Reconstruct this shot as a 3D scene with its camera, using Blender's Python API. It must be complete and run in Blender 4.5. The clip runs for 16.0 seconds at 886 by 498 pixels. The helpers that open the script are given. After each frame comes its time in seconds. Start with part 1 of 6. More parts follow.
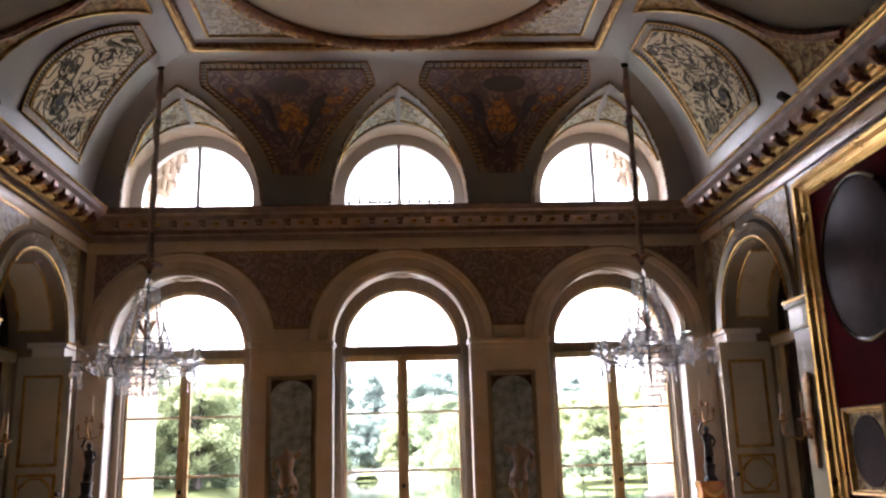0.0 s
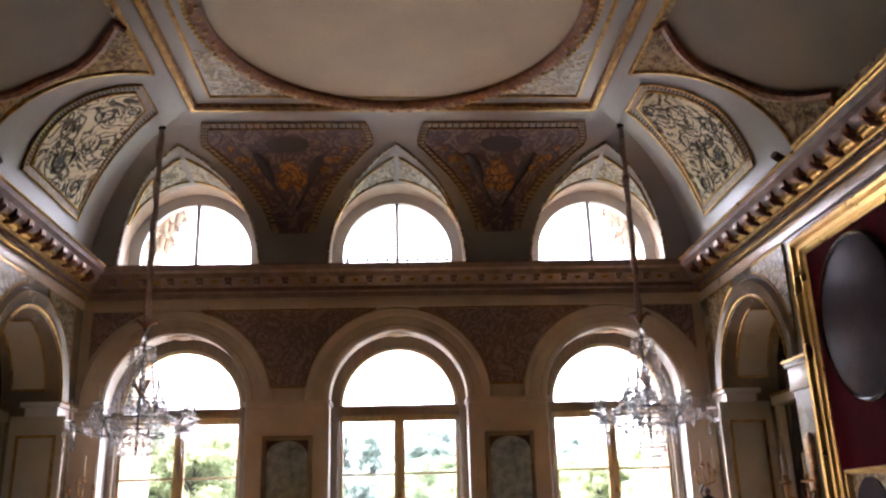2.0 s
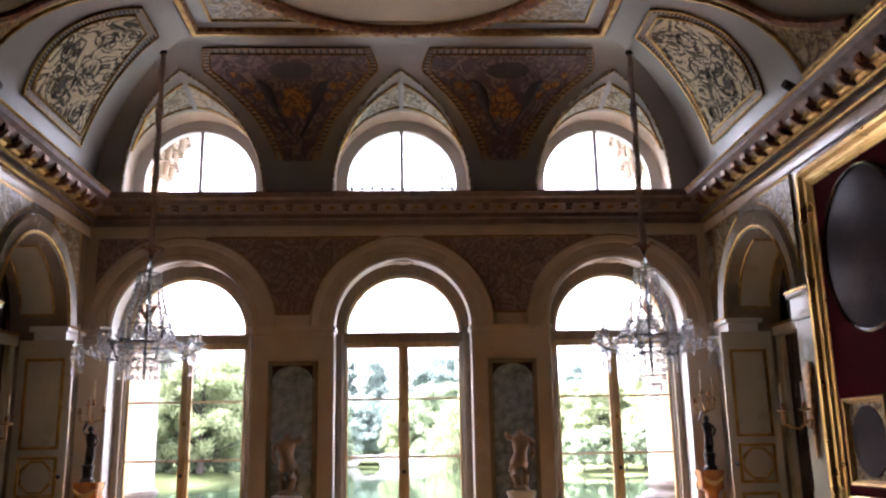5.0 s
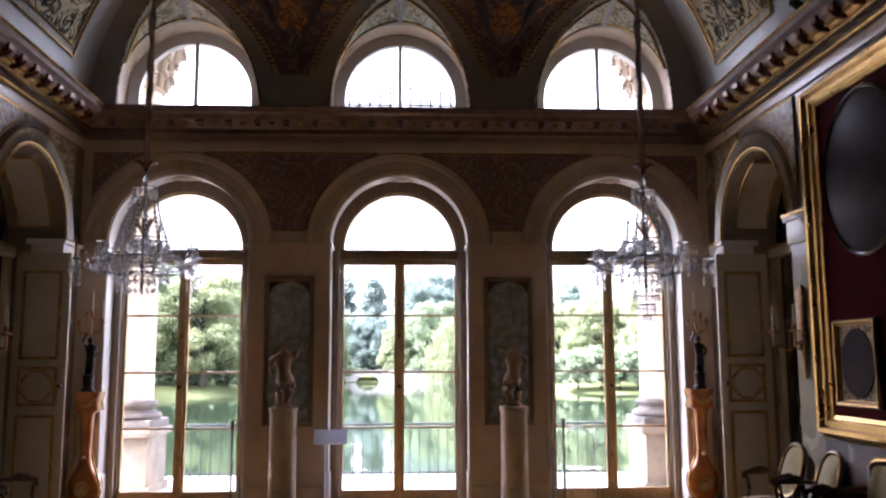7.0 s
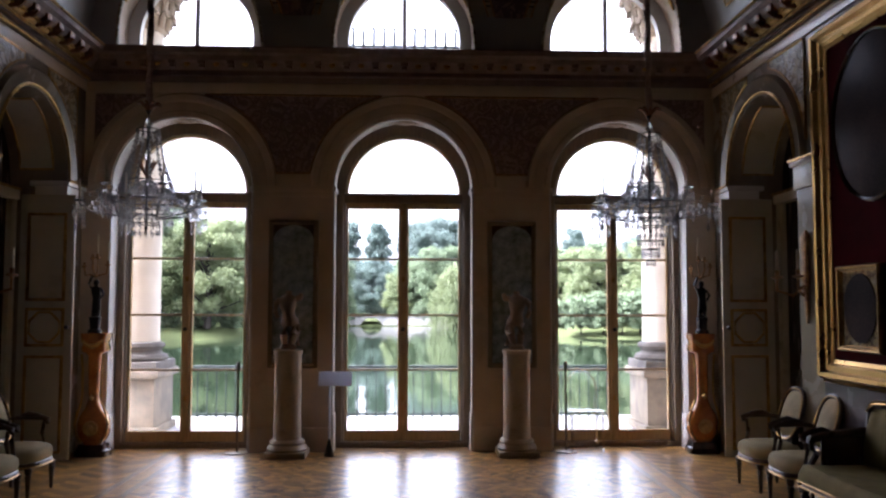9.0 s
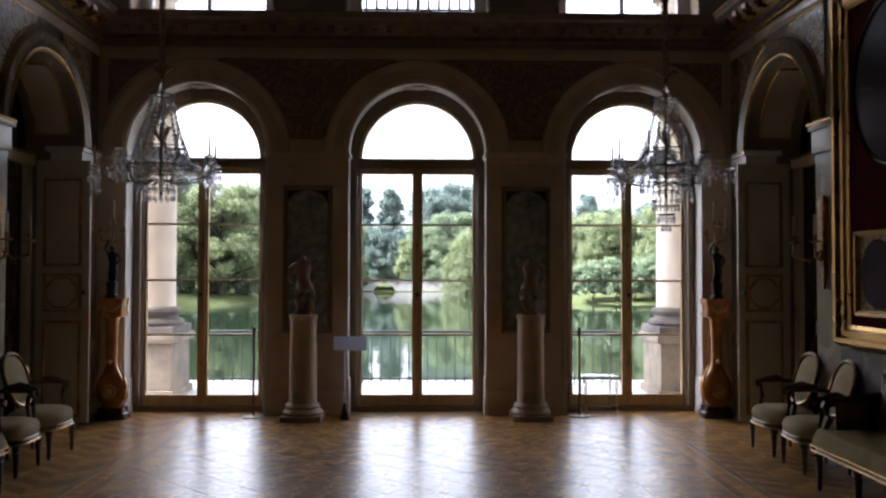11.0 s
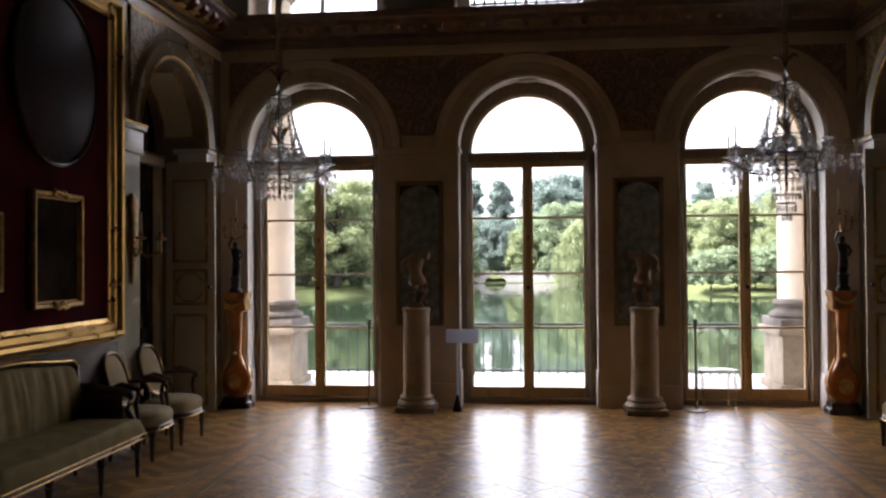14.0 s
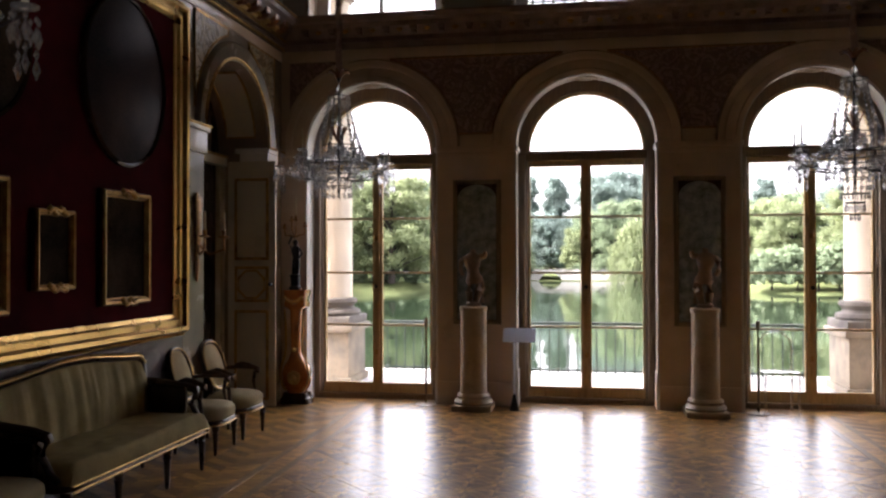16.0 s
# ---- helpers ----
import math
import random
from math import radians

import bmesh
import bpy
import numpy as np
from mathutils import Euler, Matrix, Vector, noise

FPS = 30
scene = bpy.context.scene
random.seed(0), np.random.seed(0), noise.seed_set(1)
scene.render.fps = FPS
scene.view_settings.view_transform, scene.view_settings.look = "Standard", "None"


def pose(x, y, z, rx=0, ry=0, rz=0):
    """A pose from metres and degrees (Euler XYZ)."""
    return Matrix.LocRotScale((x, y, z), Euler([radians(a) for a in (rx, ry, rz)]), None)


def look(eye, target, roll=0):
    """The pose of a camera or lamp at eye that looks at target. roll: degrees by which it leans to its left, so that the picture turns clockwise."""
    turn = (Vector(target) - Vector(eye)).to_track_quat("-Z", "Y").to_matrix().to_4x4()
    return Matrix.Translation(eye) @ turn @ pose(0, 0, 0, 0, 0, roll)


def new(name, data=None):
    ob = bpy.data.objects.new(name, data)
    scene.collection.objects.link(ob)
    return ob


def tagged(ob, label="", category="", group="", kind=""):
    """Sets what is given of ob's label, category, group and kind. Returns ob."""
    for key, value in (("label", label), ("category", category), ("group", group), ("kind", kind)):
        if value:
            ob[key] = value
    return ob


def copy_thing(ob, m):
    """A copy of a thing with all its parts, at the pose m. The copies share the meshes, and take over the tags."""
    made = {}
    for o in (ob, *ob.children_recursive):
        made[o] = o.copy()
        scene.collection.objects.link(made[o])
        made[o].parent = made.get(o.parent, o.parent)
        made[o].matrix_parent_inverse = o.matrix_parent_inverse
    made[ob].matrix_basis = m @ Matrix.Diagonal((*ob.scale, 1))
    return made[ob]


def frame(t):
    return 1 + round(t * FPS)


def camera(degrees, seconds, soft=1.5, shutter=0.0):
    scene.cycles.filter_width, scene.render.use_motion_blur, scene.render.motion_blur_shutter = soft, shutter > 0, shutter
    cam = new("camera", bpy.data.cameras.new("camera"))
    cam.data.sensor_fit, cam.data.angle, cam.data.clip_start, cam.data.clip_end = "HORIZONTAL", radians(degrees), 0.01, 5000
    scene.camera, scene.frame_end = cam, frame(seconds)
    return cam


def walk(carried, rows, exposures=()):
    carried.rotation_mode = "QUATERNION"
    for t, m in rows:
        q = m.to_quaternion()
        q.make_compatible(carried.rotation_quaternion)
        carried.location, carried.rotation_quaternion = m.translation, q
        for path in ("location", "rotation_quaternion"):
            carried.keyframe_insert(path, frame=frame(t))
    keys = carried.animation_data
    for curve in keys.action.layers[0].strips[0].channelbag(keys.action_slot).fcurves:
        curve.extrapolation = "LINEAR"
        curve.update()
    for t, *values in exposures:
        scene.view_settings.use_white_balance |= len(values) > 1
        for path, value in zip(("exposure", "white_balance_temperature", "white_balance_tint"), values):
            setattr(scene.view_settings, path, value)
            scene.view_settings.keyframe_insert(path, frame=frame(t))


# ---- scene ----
cam = camera(55.0, 16.0, soft=2.4)
PATH = [
    (0, (0.017, 0.238, 1.626), (0.114, 2.178, 2.101), -1.6),
    (0.5, (0.017, 0.237, 1.626), (0.124, 2.168, 2.135), -1.7),
    (1, (0.017, 0.237, 1.625), (0.127, 2.158, 2.169), -1.5),
    (1.5, (0.017, 0.237, 1.625), (0.123, 2.149, 2.203), -1.5),
    (2, (0.017, 0.237, 1.625), (0.121, 2.14, 2.232), -1.6),
    (2.5, (0.017, 0.237, 1.626), (0.119, 2.14, 2.235), -1.6),
    (3, (0.017, 0.238, 1.627), (0.12, 2.152, 2.201), -1.8),
    (3.5, (0.017, 0.237, 1.626), (0.117, 2.163, 2.157), -1.8),
    (4, (0.017, 0.237, 1.626), (0.113, 2.174, 2.116), -1.5),
    (4.2, (0.021, 0.238, 1.623), (0.109, 2.177, 2.108), -1.4),
    (6.5, (0.06, 0.27, 1.623), (0.156, 2.244, 1.931), -0.4),
    (7, (0.068, 0.269, 1.612), (0.156, 2.25, 1.873), -0.2),
    (7.5, (0.065, 0.27, 1.607), (0.154, 2.255, 1.835), -0.1),
    (8, (0.067, 0.278, 1.607), (0.156, 2.266, 1.803), -0.0),
    (8.5, (0.066, 0.28, 1.608), (0.151, 2.272, 1.769), 0.0),
    (9, (0.068, 0.278, 1.6), (0.147, 2.272, 1.733), 0.1),
    (9.2, (0.072, 0.271, 1.599), (0.151, 2.266, 1.718), 0.1),
    (11.5, (0.048, 0.287, 1.596), (0.066, 2.287, 1.645), 0.1),
    (12, (0.068, 0.276, 1.596), (0.036, 2.275, 1.644), -0.0),
    (12.5, (0.07, 0.257, 1.594), (-0.014, 2.254, 1.638), -0.3),
    (13, (0.055, 0.254, 1.598), (-0.073, 2.25, 1.63), -0.4),
    (13.5, (0.049, 0.246, 1.611), (-0.124, 2.238, 1.644), -0.4),
    (14, (0.052, 0.23, 1.617), (-0.157, 2.218, 1.65), -0.4),
    (14.5, (0.052, 0.233, 1.621), (-0.189, 2.218, 1.653), -0.3),
    (15, (0.034, 0.233, 1.63), (-0.237, 2.214, 1.66), -0.3),
    (15.5, (0.027, 0.226, 1.637), (-0.277, 2.203, 1.667), -0.3),
    (16, (0.022, 0.215, 1.634), (-0.314, 2.187, 1.661), -0.1),
]
walk(cam, [(t, look(eye, target, roll)) for t, eye, target, roll in PATH],
     exposures=[(0, 5.05, 6150, 27), (2.5, 5.42, 6150, 27), (4.2, 5.2, 6050, 27), (6.5, 4.62, 5800, 30), (9, 3.55, 5680, 24), (11.5, 3.12, 5950, 19), (16, 3.6, 6450, 23)])

# ---- light ----
world = bpy.data.worlds.new("overcast_sky")
scene.world = world
world.use_nodes = True
wn, wl = world.node_tree.nodes, world.node_tree.links
wn.clear()
sky = wn.new("ShaderNodeTexSky")
sky.sky_type, sky.sun_disc = "NISHITA", False
sky.sun_elevation, sky.sun_rotation = radians(50), radians(-105)
sky.air_density, sky.dust_density, sky.ozone_density = 1.0, 6.0, 0.5
grey = wn.new("ShaderNodeHueSaturation")
grey.inputs["Saturation"].default_value = 0.15
bg = wn.new("ShaderNodeBackground")
bg.inputs["Strength"].default_value = 0.15
wo = wn.new("ShaderNodeOutputWorld")
wl.new(sky.outputs[0], grey.inputs["Color"])
wl.new(grey.outputs[0], bg.inputs["Color"])
wl.new(bg.outputs[0], wo.inputs["Surface"])
sun = new("sun", bpy.data.lights.new("sun", "SUN"))
sun.data.energy, sun.data.angle, sun.data.color = 0.6, radians(14), (1.0, 0.96, 0.9)
sun.matrix_world = look((-62, -17, 77), (0, 0, 0))

# ---- materials ----
def mat(name, col, rough=0.5, metal=0.0, vary=0.15, scale=6.0, bump=0.1, fine=60.0, col2=None, coat=0.0, rvar=0.1, spec=0.5, stretch=(1, 1, 1)):
    """Principled material with two scales of variation in colour, roughness and relief."""
    m = bpy.data.materials.new(name)
    m.use_nodes = True
    n, l = m.node_tree.nodes, m.node_tree.links
    p = n["Principled BSDF"]
    tc = n.new("ShaderNodeTexCoord")
    mp = n.new("ShaderNodeMapping")
    mp.inputs["Scale"].default_value = stretch
    l.new(tc.outputs["Object"], mp.inputs["Vector"])
    a = n.new("ShaderNodeTexNoise")
    a.inputs["Scale"].default_value, a.inputs["Detail"].default_value = scale, 5
    b = n.new("ShaderNodeTexNoise")
    b.inputs["Scale"].default_value, b.inputs["Detail"].default_value = fine, 3
    l.new(mp.outputs[0], a.inputs["Vector"])
    l.new(mp.outputs[0], b.inputs["Vector"])
    mx = n.new("ShaderNodeMath")
    mx.operation = "MULTIPLY_ADD"
    mx.inputs[1].default_value = 0.4
    l.new(b.outputs["Fac"], mx.inputs[0])
    l.new(a.outputs["Fac"], mx.inputs[2])
    r = n.new("ShaderNodeValToRGB")
    c = Vector(col)
    d = Vector(col2) if col2 else c * (1 - vary * 2)
    r.color_ramp.elements[0].position, r.color_ramp.elements[1].position = 0.45, 0.9
    r.color_ramp.elements[0].color = (*d, 1)
    r.color_ramp.elements[1].color = (*(c * (1 + vary * 0.4)), 1)
    l.new(mx.outputs[0], r.inputs["Fac"])
    l.new(r.outputs["Color"], p.inputs["Base Color"])
    rr = n.new("ShaderNodeMapRange")
    rr.inputs["To Min"].default_value, rr.inputs["To Max"].default_value = max(0.02, rough - rvar), min(1, rough + rvar)
    l.new(a.outputs["Fac"], rr.inputs["Value"])
    l.new(rr.outputs[0], p.inputs["Roughness"])
    p.inputs["Metallic"].default_value = metal
    p.inputs["Coat Weight"].default_value = coat
    p.inputs["Coat Roughness"].default_value = 0.27
    p.inputs["Specular IOR Level"].default_value = spec
    if bump:
        bp = n.new("ShaderNodeBump")
        bp.inputs["Strength"].default_value, bp.inputs["Distance"].default_value = bump, 0.01
        l.new(mx.outputs[0], bp.inputs["Height"])
        l.new(bp.outputs["Normal"], p.inputs["Normal"])
    return m


def scroll_mat(name, ground, mark, scale=5.0, rough=0.5, cut=0.5, gold=None, blend=0.8):
    """Painted scrollwork: curling bands of a second colour on a ground."""
    m = bpy.data.materials.new(name)
    m.use_nodes = True
    n, l = m.node_tree.nodes, m.node_tree.links
    p = n["Principled BSDF"]
    tc = n.new("ShaderNodeTexCoord")
    nz = n.new("ShaderNodeTexNoise")
    nz.inputs["Scale"].default_value, nz.inputs["Detail"].default_value = scale, 2
    nz.inputs["Distortion"].default_value = 2.2
    l.new(tc.outputs["Object"], nz.inputs["Vector"])
    sn = n.new("ShaderNodeMath")
    sn.operation = "MULTIPLY"
    sn.inputs[1].default_value = 22
    l.new(nz.outputs["Fac"], sn.inputs[0])
    s2 = n.new("ShaderNodeMath")
    s2.operation = "SINE"
    l.new(sn.outputs[0], s2.inputs[0])
    ramp = n.new("ShaderNodeValToRGB")
    e = ramp.color_ramp.elements
    e[0].position, e[1].position = cut - 0.12, cut + 0.12
    e[0].color, e[1].color = (*mark, 1), (*ground, 1)
    mr = n.new("ShaderNodeMapRange")
    mr.inputs["From Min"].default_value = -1
    l.new(s2.outputs[0], mr.inputs["Value"])
    l.new(mr.outputs[0], ramp.inputs["Fac"])
    f = n.new("ShaderNodeTexNoise")
    f.inputs["Scale"].default_value, f.inputs["Detail"].default_value = 14, 5
    l.new(tc.outputs["Object"], f.inputs["Vector"])
    mx = n.new("ShaderNodeMix")
    mx.data_type = "RGBA"
    mx.inputs[7].default_value = (*(gold or mark), 1)
    l.new(ramp.outputs["Color"], mx.inputs[6])
    fm = n.new("ShaderNodeMapRange")
    fm.inputs["From Min"].default_value, fm.inputs["From Max"].default_value, fm.inputs["To Max"].default_value = 0.45, 0.75, blend
    l.new(f.outputs["Fac"], fm.inputs["Value"])
    l.new(fm.outputs[0], mx.inputs[0])
    l.new(mx.outputs[2], p.inputs["Base Color"])
    p.inputs["Roughness"].default_value = rough
    bp = n.new("ShaderNodeBump")
    bp.inputs["Strength"].default_value, bp.inputs["Distance"].default_value = 0.35, 0.01
    l.new(mr.outputs[0], bp.inputs["Height"])
    l.new(bp.outputs["Normal"], p.inputs["Normal"])
    return m


def random_tint(m, amount):
    """Piece to piece variation of brightness by Object Info's Random."""
    n, l = m.node_tree.nodes, m.node_tree.links
    p = n["Principled BSDF"]
    src = p.inputs["Base Color"].links[0].from_socket
    oi = n.new("ShaderNodeObjectInfo")
    hs = n.new("ShaderNodeHueSaturation")
    mr = n.new("ShaderNodeMapRange")
    mr.inputs["To Min"].default_value, mr.inputs["To Max"].default_value = 1 - amount, 1 + amount
    ge = n.new("ShaderNodeNewGeometry")
    ad = n.new("ShaderNodeMath")
    ad.operation = "MULTIPLY_ADD"
    ad.inputs[1].default_value = 0.35
    l.new(oi.outputs["Random"], ad.inputs[0])
    l.new(ge.outputs["Random Per Island"], ad.inputs[2])
    mr.inputs["From Max"].default_value = 1.35
    l.new(ad.outputs[0], mr.inputs["Value"])
    l.new(mr.outputs[0], hs.inputs["Value"])
    l.new(src, hs.inputs["Color"])
    l.new(hs.outputs[0], p.inputs["Base Color"])
    return m


def glass_mat(name, tint=(1, 1, 1), rough=0.0, ior=1.45, thin=0.0):
    m = bpy.data.materials.new(name)
    m.use_nodes = True
    n, l = m.node_tree.nodes, m.node_tree.links
    p = n["Principled BSDF"]
    p.inputs["Base Color"].default_value = (*tint, 1)
    p.inputs["Roughness"].default_value = rough
    p.inputs["IOR"].default_value = ior
    p.inputs["Transmission Weight"].default_value = 1.0
    if thin:
        t = n.new("ShaderNodeBsdfTransparent")
        t.inputs["Color"].default_value = (*tint, 1)
        g = n.new("ShaderNodeBsdfGlossy")
        g.inputs["Roughness"].default_value = 0.02
        mx = n.new("ShaderNodeMixShader")
        mx.inputs[0].default_value = thin
        l.new(t.outputs[0], mx.inputs[1])
        l.new(g.outputs[0], mx.inputs[2])
        l.new(mx.outputs[0], n["Material Output"].inputs["Surface"])
    return m


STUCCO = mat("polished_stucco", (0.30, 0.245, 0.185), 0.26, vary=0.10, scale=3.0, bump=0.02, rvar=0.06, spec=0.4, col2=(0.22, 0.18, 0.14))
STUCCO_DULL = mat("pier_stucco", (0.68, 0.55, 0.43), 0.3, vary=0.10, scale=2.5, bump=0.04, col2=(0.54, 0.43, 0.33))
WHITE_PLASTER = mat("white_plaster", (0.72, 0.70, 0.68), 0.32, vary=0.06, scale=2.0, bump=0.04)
# white plaster greyed down: the coves' shade is put into this colour
VAULT_SHADED = mat("shaded_vault_plaster", (0.33, 0.31, 0.29), 0.38, vary=0.08, scale=1.5, bump=0.03)
CEIL = mat("painted_ceiling_field", (0.50, 0.435, 0.31), 0.6, vary=0.12, scale=1.2, bump=0.03, col2=(0.40, 0.34, 0.25))
FIELD = mat("olive_painted_field", (0.19, 0.155, 0.10), 0.6, vary=0.12, scale=1.5, bump=0.03)
GOLD = mat("gilding", (0.55, 0.35, 0.12), 0.36, metal=1.0, vary=0.25, scale=14, bump=0.15, fine=90, col2=(0.22, 0.11, 0.03))
GOLD_DULL = mat("dull_gilding", (0.38, 0.23, 0.075), 0.42, metal=1.0, vary=0.25, scale=12, bump=0.1, fine=70, col2=(0.2, 0.10, 0.03))
GOLD_BRIGHT = mat("bright_gilding", (0.66, 0.42, 0.14), 0.30, metal=1.0, vary=0.12, scale=5, bump=0.03, fine=60, col2=(0.48, 0.28, 0.08))
BRONZE_GOLD = mat("brown_gilt_carving", (0.42, 0.23, 0.08), 0.4, metal=0.6, vary=0.4, scale=22, bump=0.8, fine=70, col2=(0.10, 0.04, 0.015))
GARLAND = mat("reddish_brown_carving", (0.25, 0.105, 0.042), 0.4, metal=0.3, vary=0.4, scale=22, bump=0.8, fine=70, col2=(0.08, 0.03, 0.015))
DADO = mat("grey_mauve_marble", (0.15, 0.125, 0.13), 0.24, vary=0.25, scale=4.0, bump=0.02, col2=(0.09, 0.075, 0.08))
CORNICE = mat("cornice_stucco", (0.29, 0.21, 0.185), 0.5, vary=0.2, scale=8, bump=0.2)
ORN_CREAM = scroll_mat("cream_scroll_relief", (0.47, 0.42, 0.31), (0.15, 0.11, 0.06), 5.0, 0.4, 0.35, (0.42, 0.3, 0.12))
ORN_GREY = scroll_mat("grisaille_scroll_painting", (0.86, 0.79, 0.60), (0.05, 0.04, 0.028), 3.6, 0.7, 0.31, (0.50, 0.46, 0.24), 0.5)
ORN_DARK = scroll_mat("dark_spandrel_painting", (0.25, 0.165, 0.15), (0.10, 0.06, 0.065), 4.0, 0.45, 0.5, (0.10, 0.06, 0.05))
ORN_WALL = scroll_mat("purple_grey_grotesque", (0.40, 0.28, 0.25), (0.20, 0.13, 0.12), 6.0, 0.45, 0.5, (0.24, 0.17, 0.12))
ORN_GOLD = scroll_mat("gilt_acanthus_relief", (0.36, 0.25, 0.10), (0.13, 0.07, 0.03), 7.0, 0.7, 0.45, (0.6, 0.5, 0.3))
ORANGE = scroll_mat("ochre_orange_paint", (0.46, 0.20, 0.05), (0.12, 0.05, 0.03), 5.0, 0.5, 0.3, (0.3, 0.11, 0.03))
UMBER = mat("dark_umber_paint", (0.045, 0.03, 0.035), 0.5, vary=0.3, scale=9, bump=0.1)
DENTIL = mat("striped_border_paint", (0.42, 0.33, 0.24), 0.45, vary=0.25, scale=20, bump=0.2)
DAMASK = mat("crimson_damask", (0.068, 0.005, 0.008), 0.8, vary=0.2, scale=5, bump=0.15, fine=180, spec=0.02)
DOOR_PAINT = mat("cream_door_paint", (0.60, 0.545, 0.44), 0.3, vary=0.06, scale=4, bump=0.04)
FRAME_WOOD = mat("yellowed_window_paint", (0.56, 0.38, 0.18), 0.3, vary=0.15, scale=6, bump=0.06, stretch=(6, 6, 1))
SHUTTER = mat("brown_shutter_wood", (0.26, 0.19, 0.12), 0.4, vary=0.2, scale=6, bump=0.08, stretch=(8, 8, 1))
DARKWOOD = mat("dark_mahogany", (0.055, 0.026, 0.014), 0.25, vary=0.3, scale=8, bump=0.05, stretch=(1, 1, 0.2))
BLACK = mat("black_metal", (0.012, 0.012, 0.013), 0.35, vary=0.1, bump=0.05)
AMBER = mat("amber_marquetry", (0.62, 0.24, 0.045), 0.14, metal=0.15, vary=0.3, scale=5, bump=0.05, col2=(0.22, 0.06, 0.012), coat=0.6)
BRONZE = mat("dark_bronze", (0.035, 0.028, 0.03), 0.3, metal=0.7, vary=0.2, bump=0.1)
MARBLE = mat("cream_marble", (0.52, 0.43, 0.33), 0.3, vary=0.12, scale=5, bump=0.05)
TORSO = mat("warm_torso_marble", (0.32, 0.225, 0.16), 0.4, vary=0.2, scale=7, bump=0.15)
CLOTH = mat("sage_silk", (0.36, 0.29, 0.135), 0.75, vary=0.15, scale=7, bump=0.12, fine=160, spec=0.08)
CLOTH_PALE = mat("pale_cream_silk", (0.54, 0.45, 0.27), 0.75, vary=0.12, scale=7, bump=0.12, fine=160, spec=0.08)
CHAIRWOOD = mat("dark_chair_wood", (0.085, 0.05, 0.028), 0.3, vary=0.3, scale=9, bump=0.1)
CANDLE = mat("ivory_wax", (0.68, 0.6, 0.45), 0.5, vary=0.08, bump=0.03)
STONE = mat("weathered_sandstone", (0.40, 0.325, 0.24), 0.8, vary=0.2, scale=3, bump=0.3, col2=(0.22, 0.18, 0.145))
PEDESTAL_STONE = mat("tan_weathered_sandstone", (0.27, 0.225, 0.165), 0.85, vary=0.35, scale=3.5, bump=0.3, col2=(0.13, 0.115, 0.095))
STONE_PALE = mat("pale_limestone_shaft", (0.66, 0.60, 0.50), 0.75, vary=0.1, scale=3, bump=0.15)
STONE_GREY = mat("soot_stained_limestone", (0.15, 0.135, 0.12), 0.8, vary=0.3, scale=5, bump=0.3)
BRIDGE_STONE = mat("grey_white_bridge_stone", (0.40, 0.385, 0.355), 0.8, vary=0.15, scale=0.8, bump=0.2, col2=(0.29, 0.28, 0.255))
PAVING = mat("pale_terrace_paving", (0.46, 0.45, 0.44), 0.7, vary=0.1, scale=2, bump=0.1)
IRON = mat("dark_green_iron", (0.03, 0.045, 0.035), 0.45, vary=0.2, bump=0.1)
GRASS = mat("lawn", (0.10, 0.12, 0.05), 0.95, vary=0.25, scale=0.4, bump=0.3, fine=9, spec=0.05)
LEAF_A = mat("leaf_bluegreen", (0.15, 0.19, 0.155), 0.6, vary=0.3, scale=0.35, bump=0.0, fine=3, col2=(0.075, 0.11, 0.09))
LEAF_B = mat("leaf_yellowgreen", (0.245, 0.285, 0.15), 0.6, vary=0.25, scale=0.35, bump=0.0, fine=3, col2=(0.20, 0.24, 0.13))
LEAF_C = mat("leaf_midgreen", (0.215, 0.27, 0.165), 0.6, vary=0.3, scale=0.35, bump=0.0, fine=3, col2=(0.165, 0.215, 0.13))
# paler, bluer leaf: aerial haze put into the base colour
LEAF_HAZE = mat("leaf_haze_bluegrey", (0.19, 0.245, 0.22), 0.7, vary=0.2, scale=0.3, bump=0.0, fine=3, col2=(0.145, 0.195, 0.17))
for lm in (LEAF_A, LEAF_B, LEAF_C, LEAF_HAZE):
    lm_n, lm_l = lm.node_tree.nodes, lm.node_tree.links
    lm_p = lm_n["Principled BSDF"]
    lm_p.inputs["Specular IOR Level"].default_value = 0.25
    lm_t = lm_n.new("ShaderNodeBsdfTranslucent")
    lm_l.new(lm_p.inputs["Base Color"].links[0].from_socket, lm_t.inputs["Color"])
    lm_m = lm_n.new("ShaderNodeMixShader")
    lm_m.inputs[0].default_value = 0.6
    lm_l.new(lm_p.outputs[0], lm_m.inputs[1])
    lm_l.new(lm_t.outputs[0], lm_m.inputs[2])
    lm_l.new(lm_m.outputs[0], lm_n["Material Output"].inputs["Surface"])
BARK = mat("bark", (0.04, 0.032, 0.025), 0.9, vary=0.3, scale=5, bump=0.5)
def crystal_mat(name):
    """Cut crystal: glass with a share of light scattered through its facets."""
    m = glass_mat(name, (0.97, 0.98, 1.0), 0.02, 1.55)
    n, l = m.node_tree.nodes, m.node_tree.links
    t = n.new("ShaderNodeBsdfTranslucent")
    t.inputs["Color"].default_value = (0.96, 0.97, 1.0, 1)
    mx = n.new("ShaderNodeMixShader")
    mx.inputs[0].default_value = 0.13
    l.new(n["Principled BSDF"].outputs[0], mx.inputs[1])
    l.new(t.outputs[0], mx.inputs[2])
    l.new(mx.outputs[0], n["Material Output"].inputs["Surface"])
    return m


